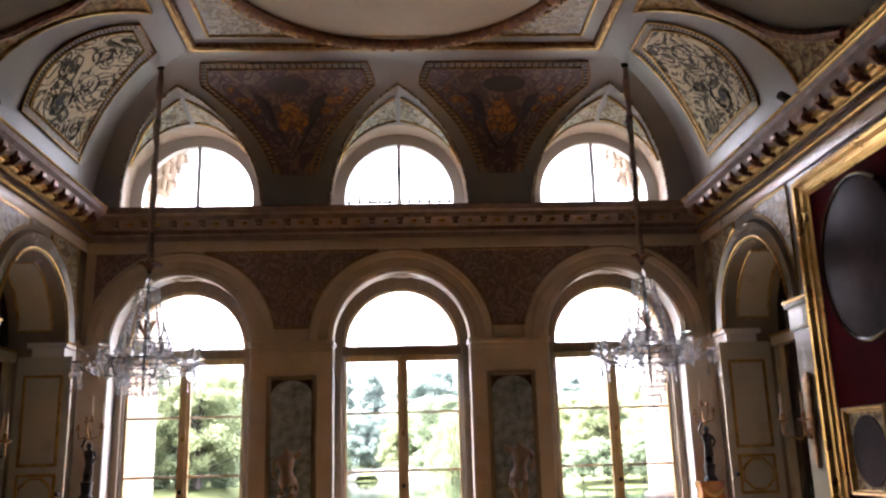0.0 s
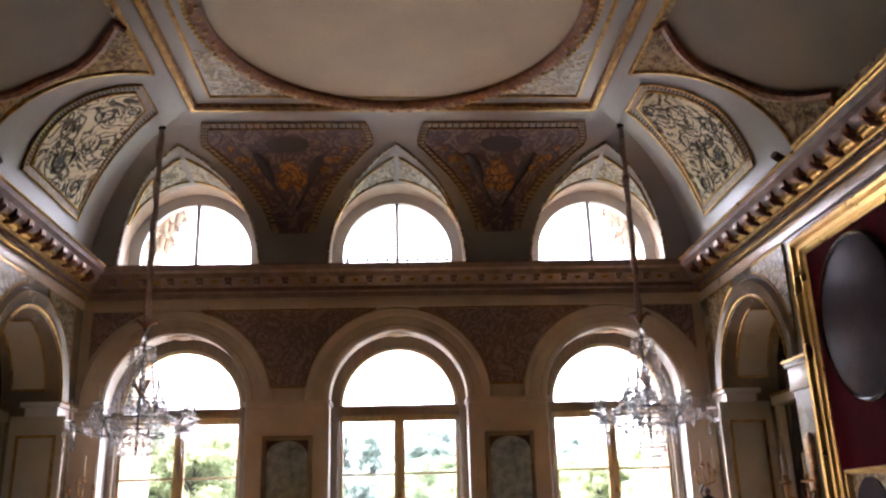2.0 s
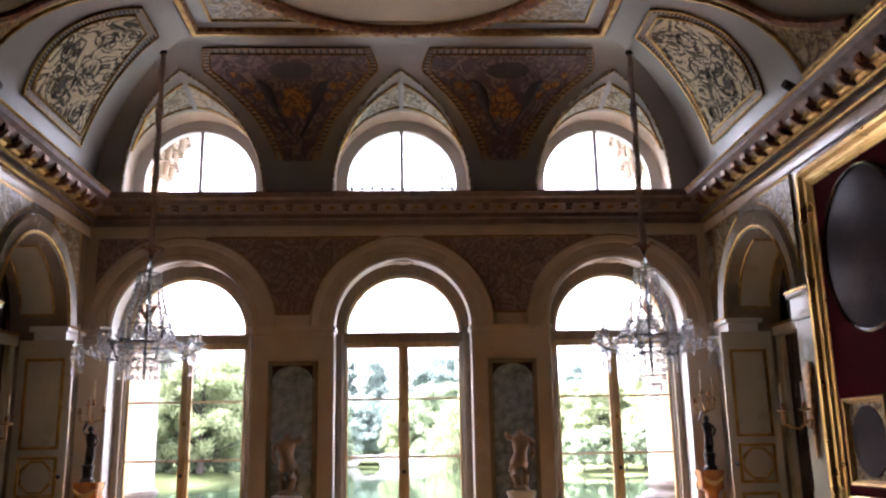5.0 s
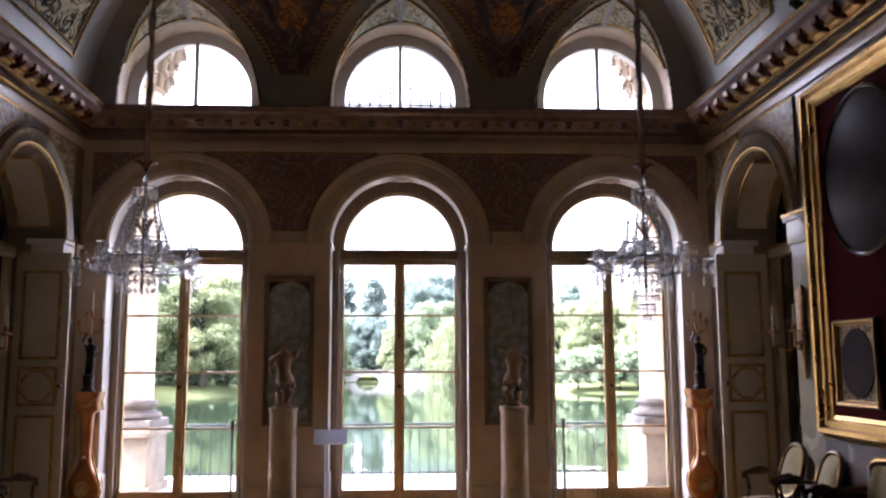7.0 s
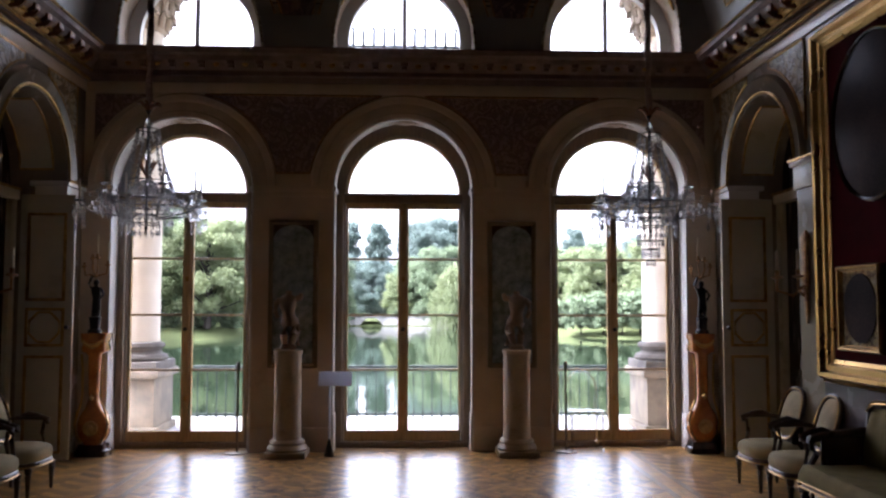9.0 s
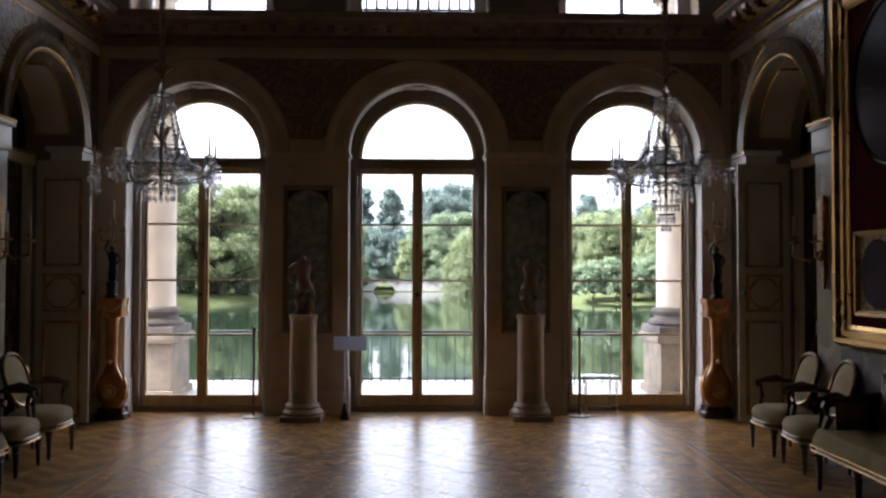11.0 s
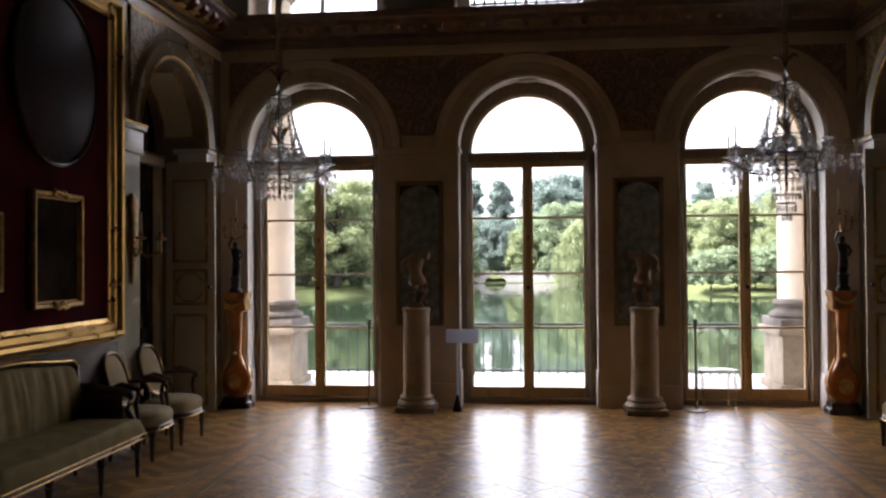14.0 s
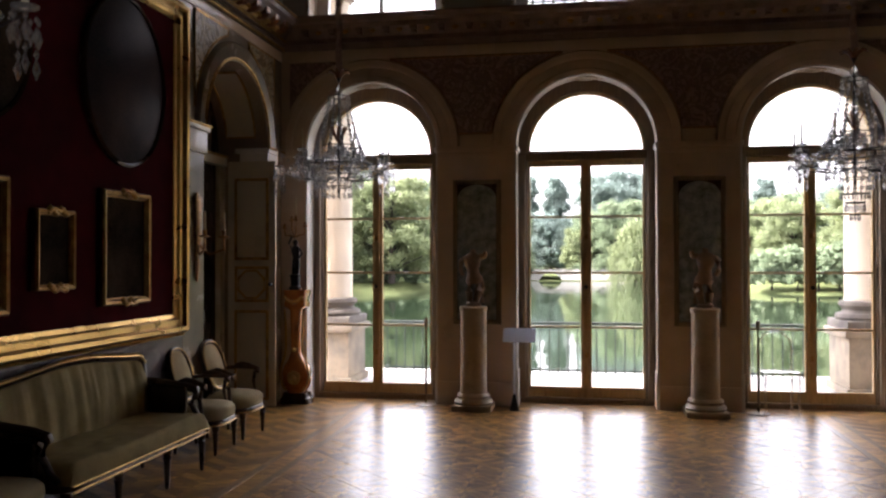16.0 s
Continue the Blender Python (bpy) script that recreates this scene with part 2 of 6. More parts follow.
CRYSTAL = crystal_mat("cut_crystal")
ACRYLIC = glass_mat("clear_acrylic", (0.985, 0.99, 0.99), thin=0.35)
PANE = glass_mat("window_glass", (0.97, 0.985, 0.98), thin=0.04)
MIRROR = mat("aged_mirror", (0.66, 0.72, 0.71), 0.12, metal=0.5, vary=0.25, scale=11, bump=0.04, col2=(0.20, 0.24, 0.23), rvar=0.08)
PAPER = mat("white_sign_board", (0.75, 0.77, 0.82), 0.5, vary=0.03, bump=0.0)
pn_t = PAPER.node_tree.nodes.new("ShaderNodeBsdfTranslucent")
pn_t.inputs["Color"].default_value = (0.72, 0.76, 0.85, 1)
pn_m = PAPER.node_tree.nodes.new("ShaderNodeMixShader")
PAPER.node_tree.links.new(PAPER.node_tree.nodes["Principled BSDF"].outputs[0], pn_m.inputs[1])
PAPER.node_tree.links.new(pn_t.outputs[0], pn_m.inputs[2])
PAPER.node_tree.links.new(pn_m.outputs[0], PAPER.node_tree.nodes["Material Output"].inputs["Surface"])
RIBBON = mat("taupe_silk_ribbon", (0.44, 0.32, 0.28), 0.5, vary=0.2, bump=0.2, scale=12)
CANVAS_A = mat("dark_varnished_canvas", (0.05, 0.036, 0.026), 0.6, vary=0.7, scale=2.6, bump=0.03, col2=(0.006, 0.0045, 0.0045), spec=0.0)
CANVAS_B = mat("oval_varnished_canvas", (0.058, 0.036, 0.034), 0.42, vary=0.6, scale=2.0, bump=0.02, col2=(0.010, 0.009, 0.013), spec=0.022)
OAK = random_tint(mat("oak_parquet", (0.60, 0.34, 0.09), 0.33, vary=0.3, scale=6, bump=0.12, fine=40, col2=(0.22, 0.09, 0.02), stretch=(1, 5, 1), rvar=0.08, coat=0.9, spec=0.5), 0.95)
MAPLE = mat("pale_maple_band", (0.56, 0.36, 0.15), 0.36, vary=0.25, scale=6, bump=0.07, rvar=0.08, coat=1.0, spec=0.5)
JOINT = mat("parquet_joint", (0.36, 0.19, 0.055), 0.36, vary=0.2, scale=6, bump=0.08, coat=0.6)
WATER = mat("lake_water", (0.018, 0.03, 0.016), 0.03, vary=0.2, scale=0.12, bump=0.0, rvar=0.015)
wt = WATER.node_tree
w_n = wt.nodes.new("ShaderNodeTexNoise")
w_n.inputs["Scale"].default_value, w_n.inputs["Detail"].default_value = 0.9, 3
w_t = wt.nodes.new("ShaderNodeTexCoord")
w_b = wt.nodes.new("ShaderNodeBump")
w_b.inputs["Strength"].default_value, w_b.inputs["Distance"].default_value = 0.05, 0.12
wt.links.new(w_t.outputs["Object"], w_n.inputs["Vector"])
wt.links.new(w_n.outputs["Fac"], w_b.inputs["Height"])
wt.links.new(w_b.outputs["Normal"], wt.nodes["Principled BSDF"].inputs["Normal"])

# ---- mesh helpers ----
def to_mesh(name, bm, material, smooth=False):
    bmesh.ops.recalc_face_normals(bm, faces=bm.faces)
    me = bpy.data.meshes.new(name)
    bm.to_mesh(me)
    bm.free()
    me.materials.append(material)
    if smooth:
        me.shade_smooth()
        me.set_sharp_from_angle(angle=radians(40))
    return me


def part(name, bm, material, parent=None, label="", smooth=True):
    ob = new(name, to_mesh(name, bm, material, smooth and material is not CRYSTAL))
    if parent:
        ob.parent = parent
    return tagged(ob, label)


def setting(name, bm, material, label, category, smooth=True):
    return tagged(part(name, bm, material, None, label, smooth), category=category, kind="structure")


def thing(name, m, label, category, group=""):
    ob = new(name)
    ob.empty_display_size = 0.1
    ob.matrix_basis = m
    return tagged(ob, label, category, group)


def B():
    return bmesh.new()


def quad(bm, *ps):
    return bm.faces.new([bm.verts.new(p) for p in ps])


def box(bm, x0, x1, y0, y1, z0, z1, bev=0.0):
    g = bmesh.ops.create_cube(bm, size=1)["verts"]
    for v in g:
        v.co = Vector(((x0 + x1) / 2 + v.co.x * (x1 - x0), (y0 + y1) / 2 + v.co.y * (y1 - y0), (z0 + z1) / 2 + v.co.z * (z1 - z0)))
    if bev:
        es = {e for v in g for e in v.link_edges}
        bmesh.ops.bevel(bm, geom=list(es), offset=bev, segments=2, affect="EDGES", profile=0.6)


def lathe(bm, prof, seg=20, at=(0, 0, 0), squash=(1, 1)):
    rows = []
    for r, z in prof:
        rows.append([bm.verts.new((at[0] + r * squash[0] * math.cos(2 * math.pi * k / seg), at[1] + r * squash[1] * math.sin(2 * math.pi * k / seg), at[2] + z)) for k in range(seg)])
    for a, b in zip(rows, rows[1:]):
        for k in range(seg):
            bm.faces.new((a[k], a[(k + 1) % seg], b[(k + 1) % seg], b[k]))
    bm.faces.new(rows[0][::-1])
    bm.faces.new(rows[-1])


def tube(bm, pts, r, seg=6, closed=False, flat=1.0):
    """A round bar along points; r is one radius or one a point."""
    pts = [Vector(p) for p in pts]
    n = len(pts)
    rows = []
    up = Vector((0, 0, 1))
    for i, p in enumerate(pts):
        a = pts[i - 1] if (i or closed) else p
        b = pts[(i + 1) % n] if (i < n - 1 or closed) else p
        d = (b - a).normalized()
        s = d.cross(up)
        if s.length < 0.05:
            s = d.cross(Vector((0, 1, 0)))
        s.normalize()
        u = s.cross(d)
        rad = r[i] if isinstance(r, (list, tuple)) else r
        rows.append([bm.verts.new(p + rad * (math.cos(2 * math.pi * k / seg) * s + flat * math.sin(2 * math.pi * k / seg) * u)) for k in range(seg)])
    for i in range(n if closed else n - 1):
        a, b = rows[i], rows[(i + 1) % n]
        for k in range(seg):
            bm.faces.new((a[k], a[(k + 1) % seg], b[(k + 1) % seg], b[k]))
    if not closed:
        bm.faces.new(rows[0][::-1])
        bm.faces.new(rows[-1])


def sweep(bm, frames, prof, closed=False):
    """A moulding: the closed profile (u, v) carried along frames (origin, U, V)."""
    rows = [[bm.verts.new(o + u * U + v * V) for u, v in prof] for o, U, V in frames]
    n, m = len(rows), len(prof)
    for i in range(n if closed else n - 1):
        a, b = rows[i], rows[(i + 1) % n]
        for k in range(m):
            bm.faces.new((a[k], a[(k + 1) % m], b[(k + 1) % m], b[k]))
    if not closed:
        bm.faces.new(rows[0][::-1])
        bm.faces.new(rows[-1])


def patch(bm, f, nu, nv):
    """A sheet of nu by nv quads through f(u, v), u and v from 0 to 1."""
    g = [[bm.verts.new(f(i / nu, j / nv)) for j in range(nv + 1)] for i in range(nu + 1)]
    for i in range(nu):
        for j in range(nv):
            q = [g[i][j], g[i + 1][j], g[i + 1][j + 1], g[i][j + 1]]
            if len({tuple(round(c, 5) for c in v.co) for v in q}) == 4:
                bm.faces.new(q)
            else:
                keep = []
                for v in q:
                    if all((v.co - k.co).length > 1e-5 for k in keep):
                        keep.append(v)
                if len(keep) == 3:
                    bm.faces.new(keep)


def pierced(bm, u0, u1, z0, z1, openings, thick, at):
    """A thick wall with round-headed openings (centre, half width, sill, springing)."""
    us = {u0, u1}
    for c, hw, zb, zs in openings:
        us |= {round(c - hw * math.cos(math.pi * k / 20), 5) for k in range(21)}
    us = sorted(u for u in us if u0 <= u <= u1)
    def top(o, u):
        return o[3] + math.sqrt(max(0, o[1] ** 2 - (u - o[0]) ** 2))
    for a, b in zip(us, us[1:]):
        m = (a + b) / 2
        ins = sorted([o for o in openings if abs(m - o[0]) < o[1]], key=lambda o: o[2])
        lo = [(z0, z0)]
        hi = []
        for o in ins:
            hi.append((o[2], o[2]))
            lo.append((top(o, a), top(o, b)))
        hi.append((z1, z1))
        for k, ((la, lb), (ha, hb)) in enumerate(zip(lo, hi)):
            if ha - la < 1e-4 and hb - lb < 1e-4:
                continue
            quad(bm, at(a, 0, la), at(b, 0, lb), at(b, 0, hb), at(a, 0, ha))
            quad(bm, at(a, thick, la), at(b, thick, lb), at(b, thick, hb), at(a, thick, ha))
            if k:
                quad(bm, at(a, 0, la), at(b, 0, lb), at(b, thick, lb), at(a, thick, la))
            if k < len(ins) and ha > z0 + 1e-3:
                quad(bm, at(a, 0, ha), at(b, 0, hb), at(b, thick, hb), at(a, thick, ha))
    for c, hw, zb, zs in openings:
        for u in (c - hw, c + hw):
            quad(bm, at(u, 0, zb), at(u, thick, zb), at(u, thick, zs), at(u, 0, zs))
    bmesh.ops.remove_doubles(bm, verts=bm.verts, dist=1e-4)


# ---- plan ----
D, XW, YB = 9.8, 3.55, -3.6          # window wall, side walls, back wall
Z0, RC = 4.43, 1.37                  # springing and radius of the cove
ZC = Z0 + RC                         # flat ceiling
BAYS = (-2.46, 0.0, 2.435)          # window doors
UPPER = (-2.415, 0.0, 2.385)        # lunettes above them
HW = 0.78                           # half width of the arched openings
DOOR_Y, DOOR_HW, SPRING = 8.53, 0.785, 2.9

# ---- structure ----
bm = B()
box(bm, -XW - 0.9, XW + 0.9, YB - 1.3, D + 0.75, -0.3, -0.0025)
floor = setting("floor", bm, JOINT, "polished oak and maple parquet floor with mirror-like shine", "floor", False)

bm = B()
pierced(bm, -XW - 0.9, XW + 0.9, -0.012, 6.1, [(c, HW, -0.012, SPRING + 0.03) for c in BAYS] + [(c, 0.79, 4.45, 4.72) for c in UPPER], 0.7, lambda u, d, z: Vector((u, D + d, z)))
wall_north = setting("wall_north", bm, STUCCO_DULL, "warm beige stucco wall with three tall arched window doors", "wall", False)

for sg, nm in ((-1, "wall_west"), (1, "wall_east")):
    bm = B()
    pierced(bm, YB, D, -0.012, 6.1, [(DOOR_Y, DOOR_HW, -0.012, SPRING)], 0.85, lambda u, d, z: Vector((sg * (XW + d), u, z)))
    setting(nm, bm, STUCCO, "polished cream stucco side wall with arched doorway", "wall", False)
bm = B()
pierced(bm, -XW - 0.9, XW + 0.9, -0.012, 6.1, [(c, 0.7, -0.012, 2.7) for c in BAYS], 0.4, lambda u, d, z: Vector((u, YB - d, z)))
setting("wall_south", bm, STUCCO_DULL, "plain beige stucco back wall with arched openings", "wall", False)
# unseen closing walls, added so no daylight leaks in from behind
bm = B()
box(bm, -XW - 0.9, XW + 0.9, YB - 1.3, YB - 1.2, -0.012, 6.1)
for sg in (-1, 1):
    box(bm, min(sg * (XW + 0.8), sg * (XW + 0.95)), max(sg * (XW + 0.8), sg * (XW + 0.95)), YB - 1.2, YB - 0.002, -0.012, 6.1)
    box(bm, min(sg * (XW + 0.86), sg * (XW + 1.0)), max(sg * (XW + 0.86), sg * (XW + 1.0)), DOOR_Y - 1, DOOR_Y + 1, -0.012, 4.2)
setting("wall_light_stop", bm, STUCCO, "unseen plain walls added to shut out daylight behind the hall and side doors", "wall", False)

bm = B()
box(bm, -2.4, 2.4, YB - 1.3, D - RC + 0.3, ZC + 0.02, ZC + 0.2)
box(bm, -XW - 0.9, XW + 0.9, YB - 1.3, D + 0.8, 6.1, 6.25)
ceiling = setting("ceiling", bm, VAULT_SHADED, "pale plaster flat ceiling inside a gilt frame, greyed as shade", "ceiling", False)


def cn(x, th, off=0.0):
    """A point on the cove over the window wall."""
    r = RC - off
    return Vector((x, D - RC + r * math.cos(th), Z0 + r * math.sin(th)))


def cs(sg, y, th, off=0.0):
    """A point on the cove over a side wall."""
    r = RC - off
    return Vector((sg * (XW - RC + r * math.cos(th)), y, Z0 + r * math.sin(th)))


TA, W0 = radians(65.5), 0.82


def groin(th):
    return W0 * max(0.0, 1 - max(0.0, th / TA) ** 2.25)


def inset(th):
    return RC * (1 - math.cos(th))


bm = B()
q = math.pi / 2
for k in range(4):
    def f(u, v):
        th = v * q
        lim = XW - inset(th)
        a = -lim if k == 0 else UPPER[k - 1] + groin(th)
        b = lim if k == 3 else UPPER[k] - groin(th)
        a, b = max(-lim, a), min(lim, b)
        if k == 0:
            b = max(b, a)
        if k == 3:
            a = min(a, b)
        return cn(a + (b - a) * u, th)
    patch(bm, f, 6, 40)
for sg in (-1, 1):
    patch(bm, lambda u, v: cs(sg, YB + (D - inset(v * q) - YB) * u, v * q), 20, 24)
for f in bm.faces:
    f.smooth = True
setting("vault", bm, VAULT_SHADED, "white plaster coved vault with groined window lunettes, greyed as shade", "ceiling")


def lun(c, sd, s, w, off=0.0):
    """Soffit of a lunette: s runs from foot to apex, w from the wall to the cove."""
    th = s * TA
    p = cn(c + sd * groin(th), th)
    if s < 0.15:
        a = Vector((c + sd * 0.79, D, 4.43 + 0.29 * s / 0.15))
    else:
        ph = (s - 0.15) / 0.85 * math.pi / 2
        a = Vector((c + sd * 0.79 * math.cos(ph), D, 4.72 + 0.79 * math.sin(ph)))
    o = a.lerp(p, w)
    return o + off * (Vector((c, D - 0.3, 4.6)) - o).normalized()


for c in UPPER:
    bm = B()
    for sd in (-1, 1):
        patch(bm, lambda u, v: lun(c, sd, u, v), 26, 6)
    lu = setting("lunette_soffit", bm, VAULT_SHADED, "white plaster soffit of a pointed lunette, greyed as shade", "ceiling")
    bm = B()
    for sd in (-1, 1):
        patch(bm, lambda u, v: lun(c, sd, 0.36 + 0.62 * u, 0.12 + 0.60 * v * min(1, u * 2.2 + 0.05), 0.012), 22, 5)
    part("relief_panel", bm, ORN_CREAM, lu, "cream scroll relief panel with gilt edge")
    for w in (0.12, 0.72):
        for sd in (-1, 1):
            bm = B()
            tube(bm, [lun(c, sd, 0.36 + 0.62 * u / 20, 0.12 + (w - 0.12) * min(1, u / 20 * 2.2 + 0.05), 0.015) for u in range(21)], 0.014, 5)
            part("gilt_edge", bm, GOLD, lu)
    bm = B()
    for sd in (-1, 1):
        tube(bm, [lun(c, sd, u / 24, 1.0, 0.008) for u in range(25)], 0.018, 6)
    part("groin_rib", bm, ORN_CREAM, lu)


# ceiling frame, ring and corner panels
def rect_frame(bm, x0, x1, y0, y1, z, prof):
    """A mitred moulding round a rectangle under a ceiling; profile (inwards, down)."""
    pts = [(x0, y0, 1, 1), (x1, y0, -1, 1), (x1, y1, -1, -1), (x0, y1, 1, -1)]
    sweep(bm, [(Vector((x, y, z)), Vector((a, b, 0)), Vector((0, 0, -1))) for x, y, a, b in pts], prof, True)


FX, FY1, FY0, RY, RR = 2.16, 8.42, 4.8, 6.62, 1.74
cf = thing("ceiling_frame", pose(0, 0, 0), "gilt rectangular ceiling frame with egg carving", "moulding")
bm = B()
rect_frame(bm, -FX, FX, FY0, FY1, ZC + 0.02, [(0, 0), (0, 0.03), (0.02, 0.05), (0.05, 0.055), (0.09, 0.04), (0.10, 0)])
part("moulding", bm, BRONZE_GOLD, cf)
bm = B()
n = 120
for k in range(n):
    x = -FX + 0.05 + (2 * FX - 0.1) * k / (n - 1)
    box(bm, x - 0.011, x + 0.011, FY1 - 0.075, FY1 - 0.03, ZC - 0.045, ZC - 0.02)
for sg in (-1, 1):
    for k in range(100):
        y = FY0 + 0.05 + (FY1 - FY0 - 0.1) * k / 99
        box(bm, sg * (FX - 0.075), sg * (FX - 0.03), y - 0.011, y + 0.011, ZC - 0.045, ZC - 0.02)
tagged(part("egg_carving", bm, GOLD, cf, "", False), kind="stuff")
bm = B()
for d, z in ((0.24, 0.012),):
    rect_frame(bm, -FX + d, FX - d, FY0 + d, FY1 - d, ZC + 0.02, [(0, 0), (0, z), (0.025, z + 0.008), (0.04, 0)])
part("inner_fillet", bm, GOLD, cf)
ring = thing("ceiling_ring", pose(0, RY, ZC), "gilt garland ring round a plain painted ceiling disc", "moulding")
def ringsweep(bm, r, prof, seg=96):
    sweep(bm, [(Vector((r * math.cos(a), r * math.sin(a), 0.02)), Vector((math.cos(a), math.sin(a), 0)), Vector((0, 0, -1))) for a in [2 * math.pi * k / seg for k in range(seg)]], prof, True)
bm = B()
ringsweep(bm, RR - 0.13, [(0, 0), (0.0, 0.05), (0.03, 0.085), (0.07, 0.095), (0.11, 0.085), (0.14, 0.05), (0.14, 0)])
part("garland", bm, GARLAND, ring)
bm = B()
for k in range(150):
    a = 2 * math.pi * k / 150
    lathe(bm, [(0.004, -0.02), (0.02, -0.012), (0.024, 0), (0.02, 0.012), (0.004, 0.02)], 6, ((RR + 0.035) * math.cos(a), (RR + 0.04) * math.sin(a), -0.022))
tagged(part("beading", bm, GOLD_BRIGHT, ring), kind="stuff")
bm = B()
for k in range(110):
    a = 2 * math.pi * k / 110
    lathe(bm, [(0.006, -0.022), (0.026, -0.014), (0.034, 0), (0.026, 0.015), (0.006, 0.022)], 7, ((RR - 0.06 + 0.022 * (-1) ** k) * math.cos(a), (RR - 0.06 + 0.022 * (-1) ** k) * math.sin(a), -0.065))
tagged(part("leaf_carving", bm, BRONZE_GOLD, ring), kind="stuff")
bm = B()
lathe(bm, [(0.01, 0.006), (RR - 0.1, 0.006), (RR - 0.1, 0.03), (0.01, 0.03)], 96)
part("painted_disc", bm, CEIL, ring, "plain tan painted disc")
for sx in (-1, 1):
    for sy in (1, -1):
        bm = B()
        def f(u, v):
            a = radians(22 + 46 * u)
            arc = Vector(((RR + 0.10) * math.cos(a) * sx, RY + sy * (RR + 0.10) * math.sin(a), 0))
            if u < 0.5:
                e = Vector((sx * (FX - 0.31), RY + sy * (0.62 + (FY1 - 0.31 - RY - 0.62) * u * 2), 0))
            else:
                e = Vector((sx * (FX - 0.31 - (FX - 0.31 - 0.62) * (u - 0.5) * 2), sy * (FY1 - 0.31 - RY) + RY, 0))
            p = arc.lerp(e, v)
            return Vector((p.x, p.y, ZC + 0.008))
        patch(bm, f, 20, 6)
        part("corner_relief", bm, ORN_CREAM, cf, "cream and gilt scroll relief")


# painted panels on the window cove, between the lunettes
for c in (-1.207, 1.193):
    lo, hi = radians(19), radians(80)
    pn = thing("spandrel_painting", pose(0, 0, 0), "dark painted vault spandrel with ochre shield and gilt border", "ceiling painting", "vault spandrel paintings")
    def edge(th, m):
        s = (th - lo) / (hi - lo)
        return 1.205 - groin(th) - m * 0.9 - 0.13 * max(0, s - 0.6) / 0.4
    for nm, m, t0, t1, off, material in (("border", 0.21, lo, hi, 0.006, DENTIL), ("ground", 0.30, lo - 0.01, hi - 0.08, 0.011, ORN_DARK)):
        bm = B()
        patch(bm, lambda u, v: cn(c + (2 * u - 1) * edge(t0 + (t1 - t0) * v, m), t0 + (t1 - t0) * v, off), 10, 24)
        part(nm, bm, material, pn)
    for m, t0, t1 in ((0.21, lo, hi), (0.295, lo, hi - 0.08)):
        bm = B()
        loop = [cn(c - edge(t0 + (t1 - t0) * k / 20, m), t0 + (t1 - t0) * k / 20, 0.016) for k in range(21)]
        loop += [cn(c + edge(t0 + (t1 - t0) * k / 20, m), t0 + (t1 - t0) * k / 20, 0.016) for k in range(20, -1, -1)]
        tube(bm, loop, 0.010, 5)
        part("gilt_edge", bm, BRONZE_GOLD, pn)
    bm = B()
    for sd in (-1, 1):
        for k in range(26):
            th = lo + 0.08 + (hi - lo - 0.12) * k / 25
            patch(bm, lambda u, v: cn(c + sd * (edge(th + 0.012 * v, 0.22 + 0.065 * u)), th + 0.014 * v, 0.014), 1, 1)
    for k in range(22):
        x = c + (k / 21 - 0.5) * 2 * (edge(hi, 0.21) - 0.08)
        patch(bm, lambda u, v: cn(x + 0.02 * u, hi - 0.07 + 0.055 * v, 0.014), 1, 1)
    tagged(part("border_stripes", bm, UMBER, pn, "", False), kind="stuff")
    tm = radians(50)
    bm = B()
    def f(u, v):
        a = 2 * math.pi * u
        r = v * (0.85 + 0.5 * noise.noise(Vector((2.6 * math.cos(a), 2.6 * math.sin(a), c))) + 0.17 * math.cos(3 * a + 1.57))
        return cn(c + 0.19 * r * math.cos(a), tm - 0.03 + 0.14 * r * (math.sin(a) - 0.45 * max(0, -math.sin(a))), 0.022)
    patch(bm, f, 28, 4)
    part("shield", bm, ORANGE, pn, "ochre orange shield")
    for sd in (-1, 1):
        bm = B()
        tube(bm, [cn(c + sd * (0.40 - 0.20 * (k / 14) ** 0.6 - 0.16 * (k / 14) ** 3), tm + 0.16 - 0.50 * (k / 14) ** 1.3, 0.02) for k in range(15)], [0.03 + 0.05 * math.sin(math.pi * min(1, k / 9)) for k in range(15)], 6, flat=0.35)
        part("swag", bm, UMBER, pn)
        for k in range(4):
            bm = B()
            patch(bm, lambda u, v: cn(c + sd * (0.38 + 0.085 * k) + (0.06 - 0.008 * k) * v * math.cos(6.283 * u) * (1 + 0.3 * math.sin(18.85 * u)), tm + 0.02 + 0.065 * k + 0.03 * math.sin(2.2 * k) + 0.035 * v * math.sin(6.283 * u), 0.024), 24, 2)
            part("painted_leaf", bm, ORANGE, pn)
    bm = B()
    patch(bm, lambda u, v: cn(c + 0.24 * v * math.cos(6.283 * u), tm + 0.27 + 0.09 * v * math.sin(6.283 * u), 0.019), 20, 3)
    part("dark_drapery", bm, UMBER, pn)

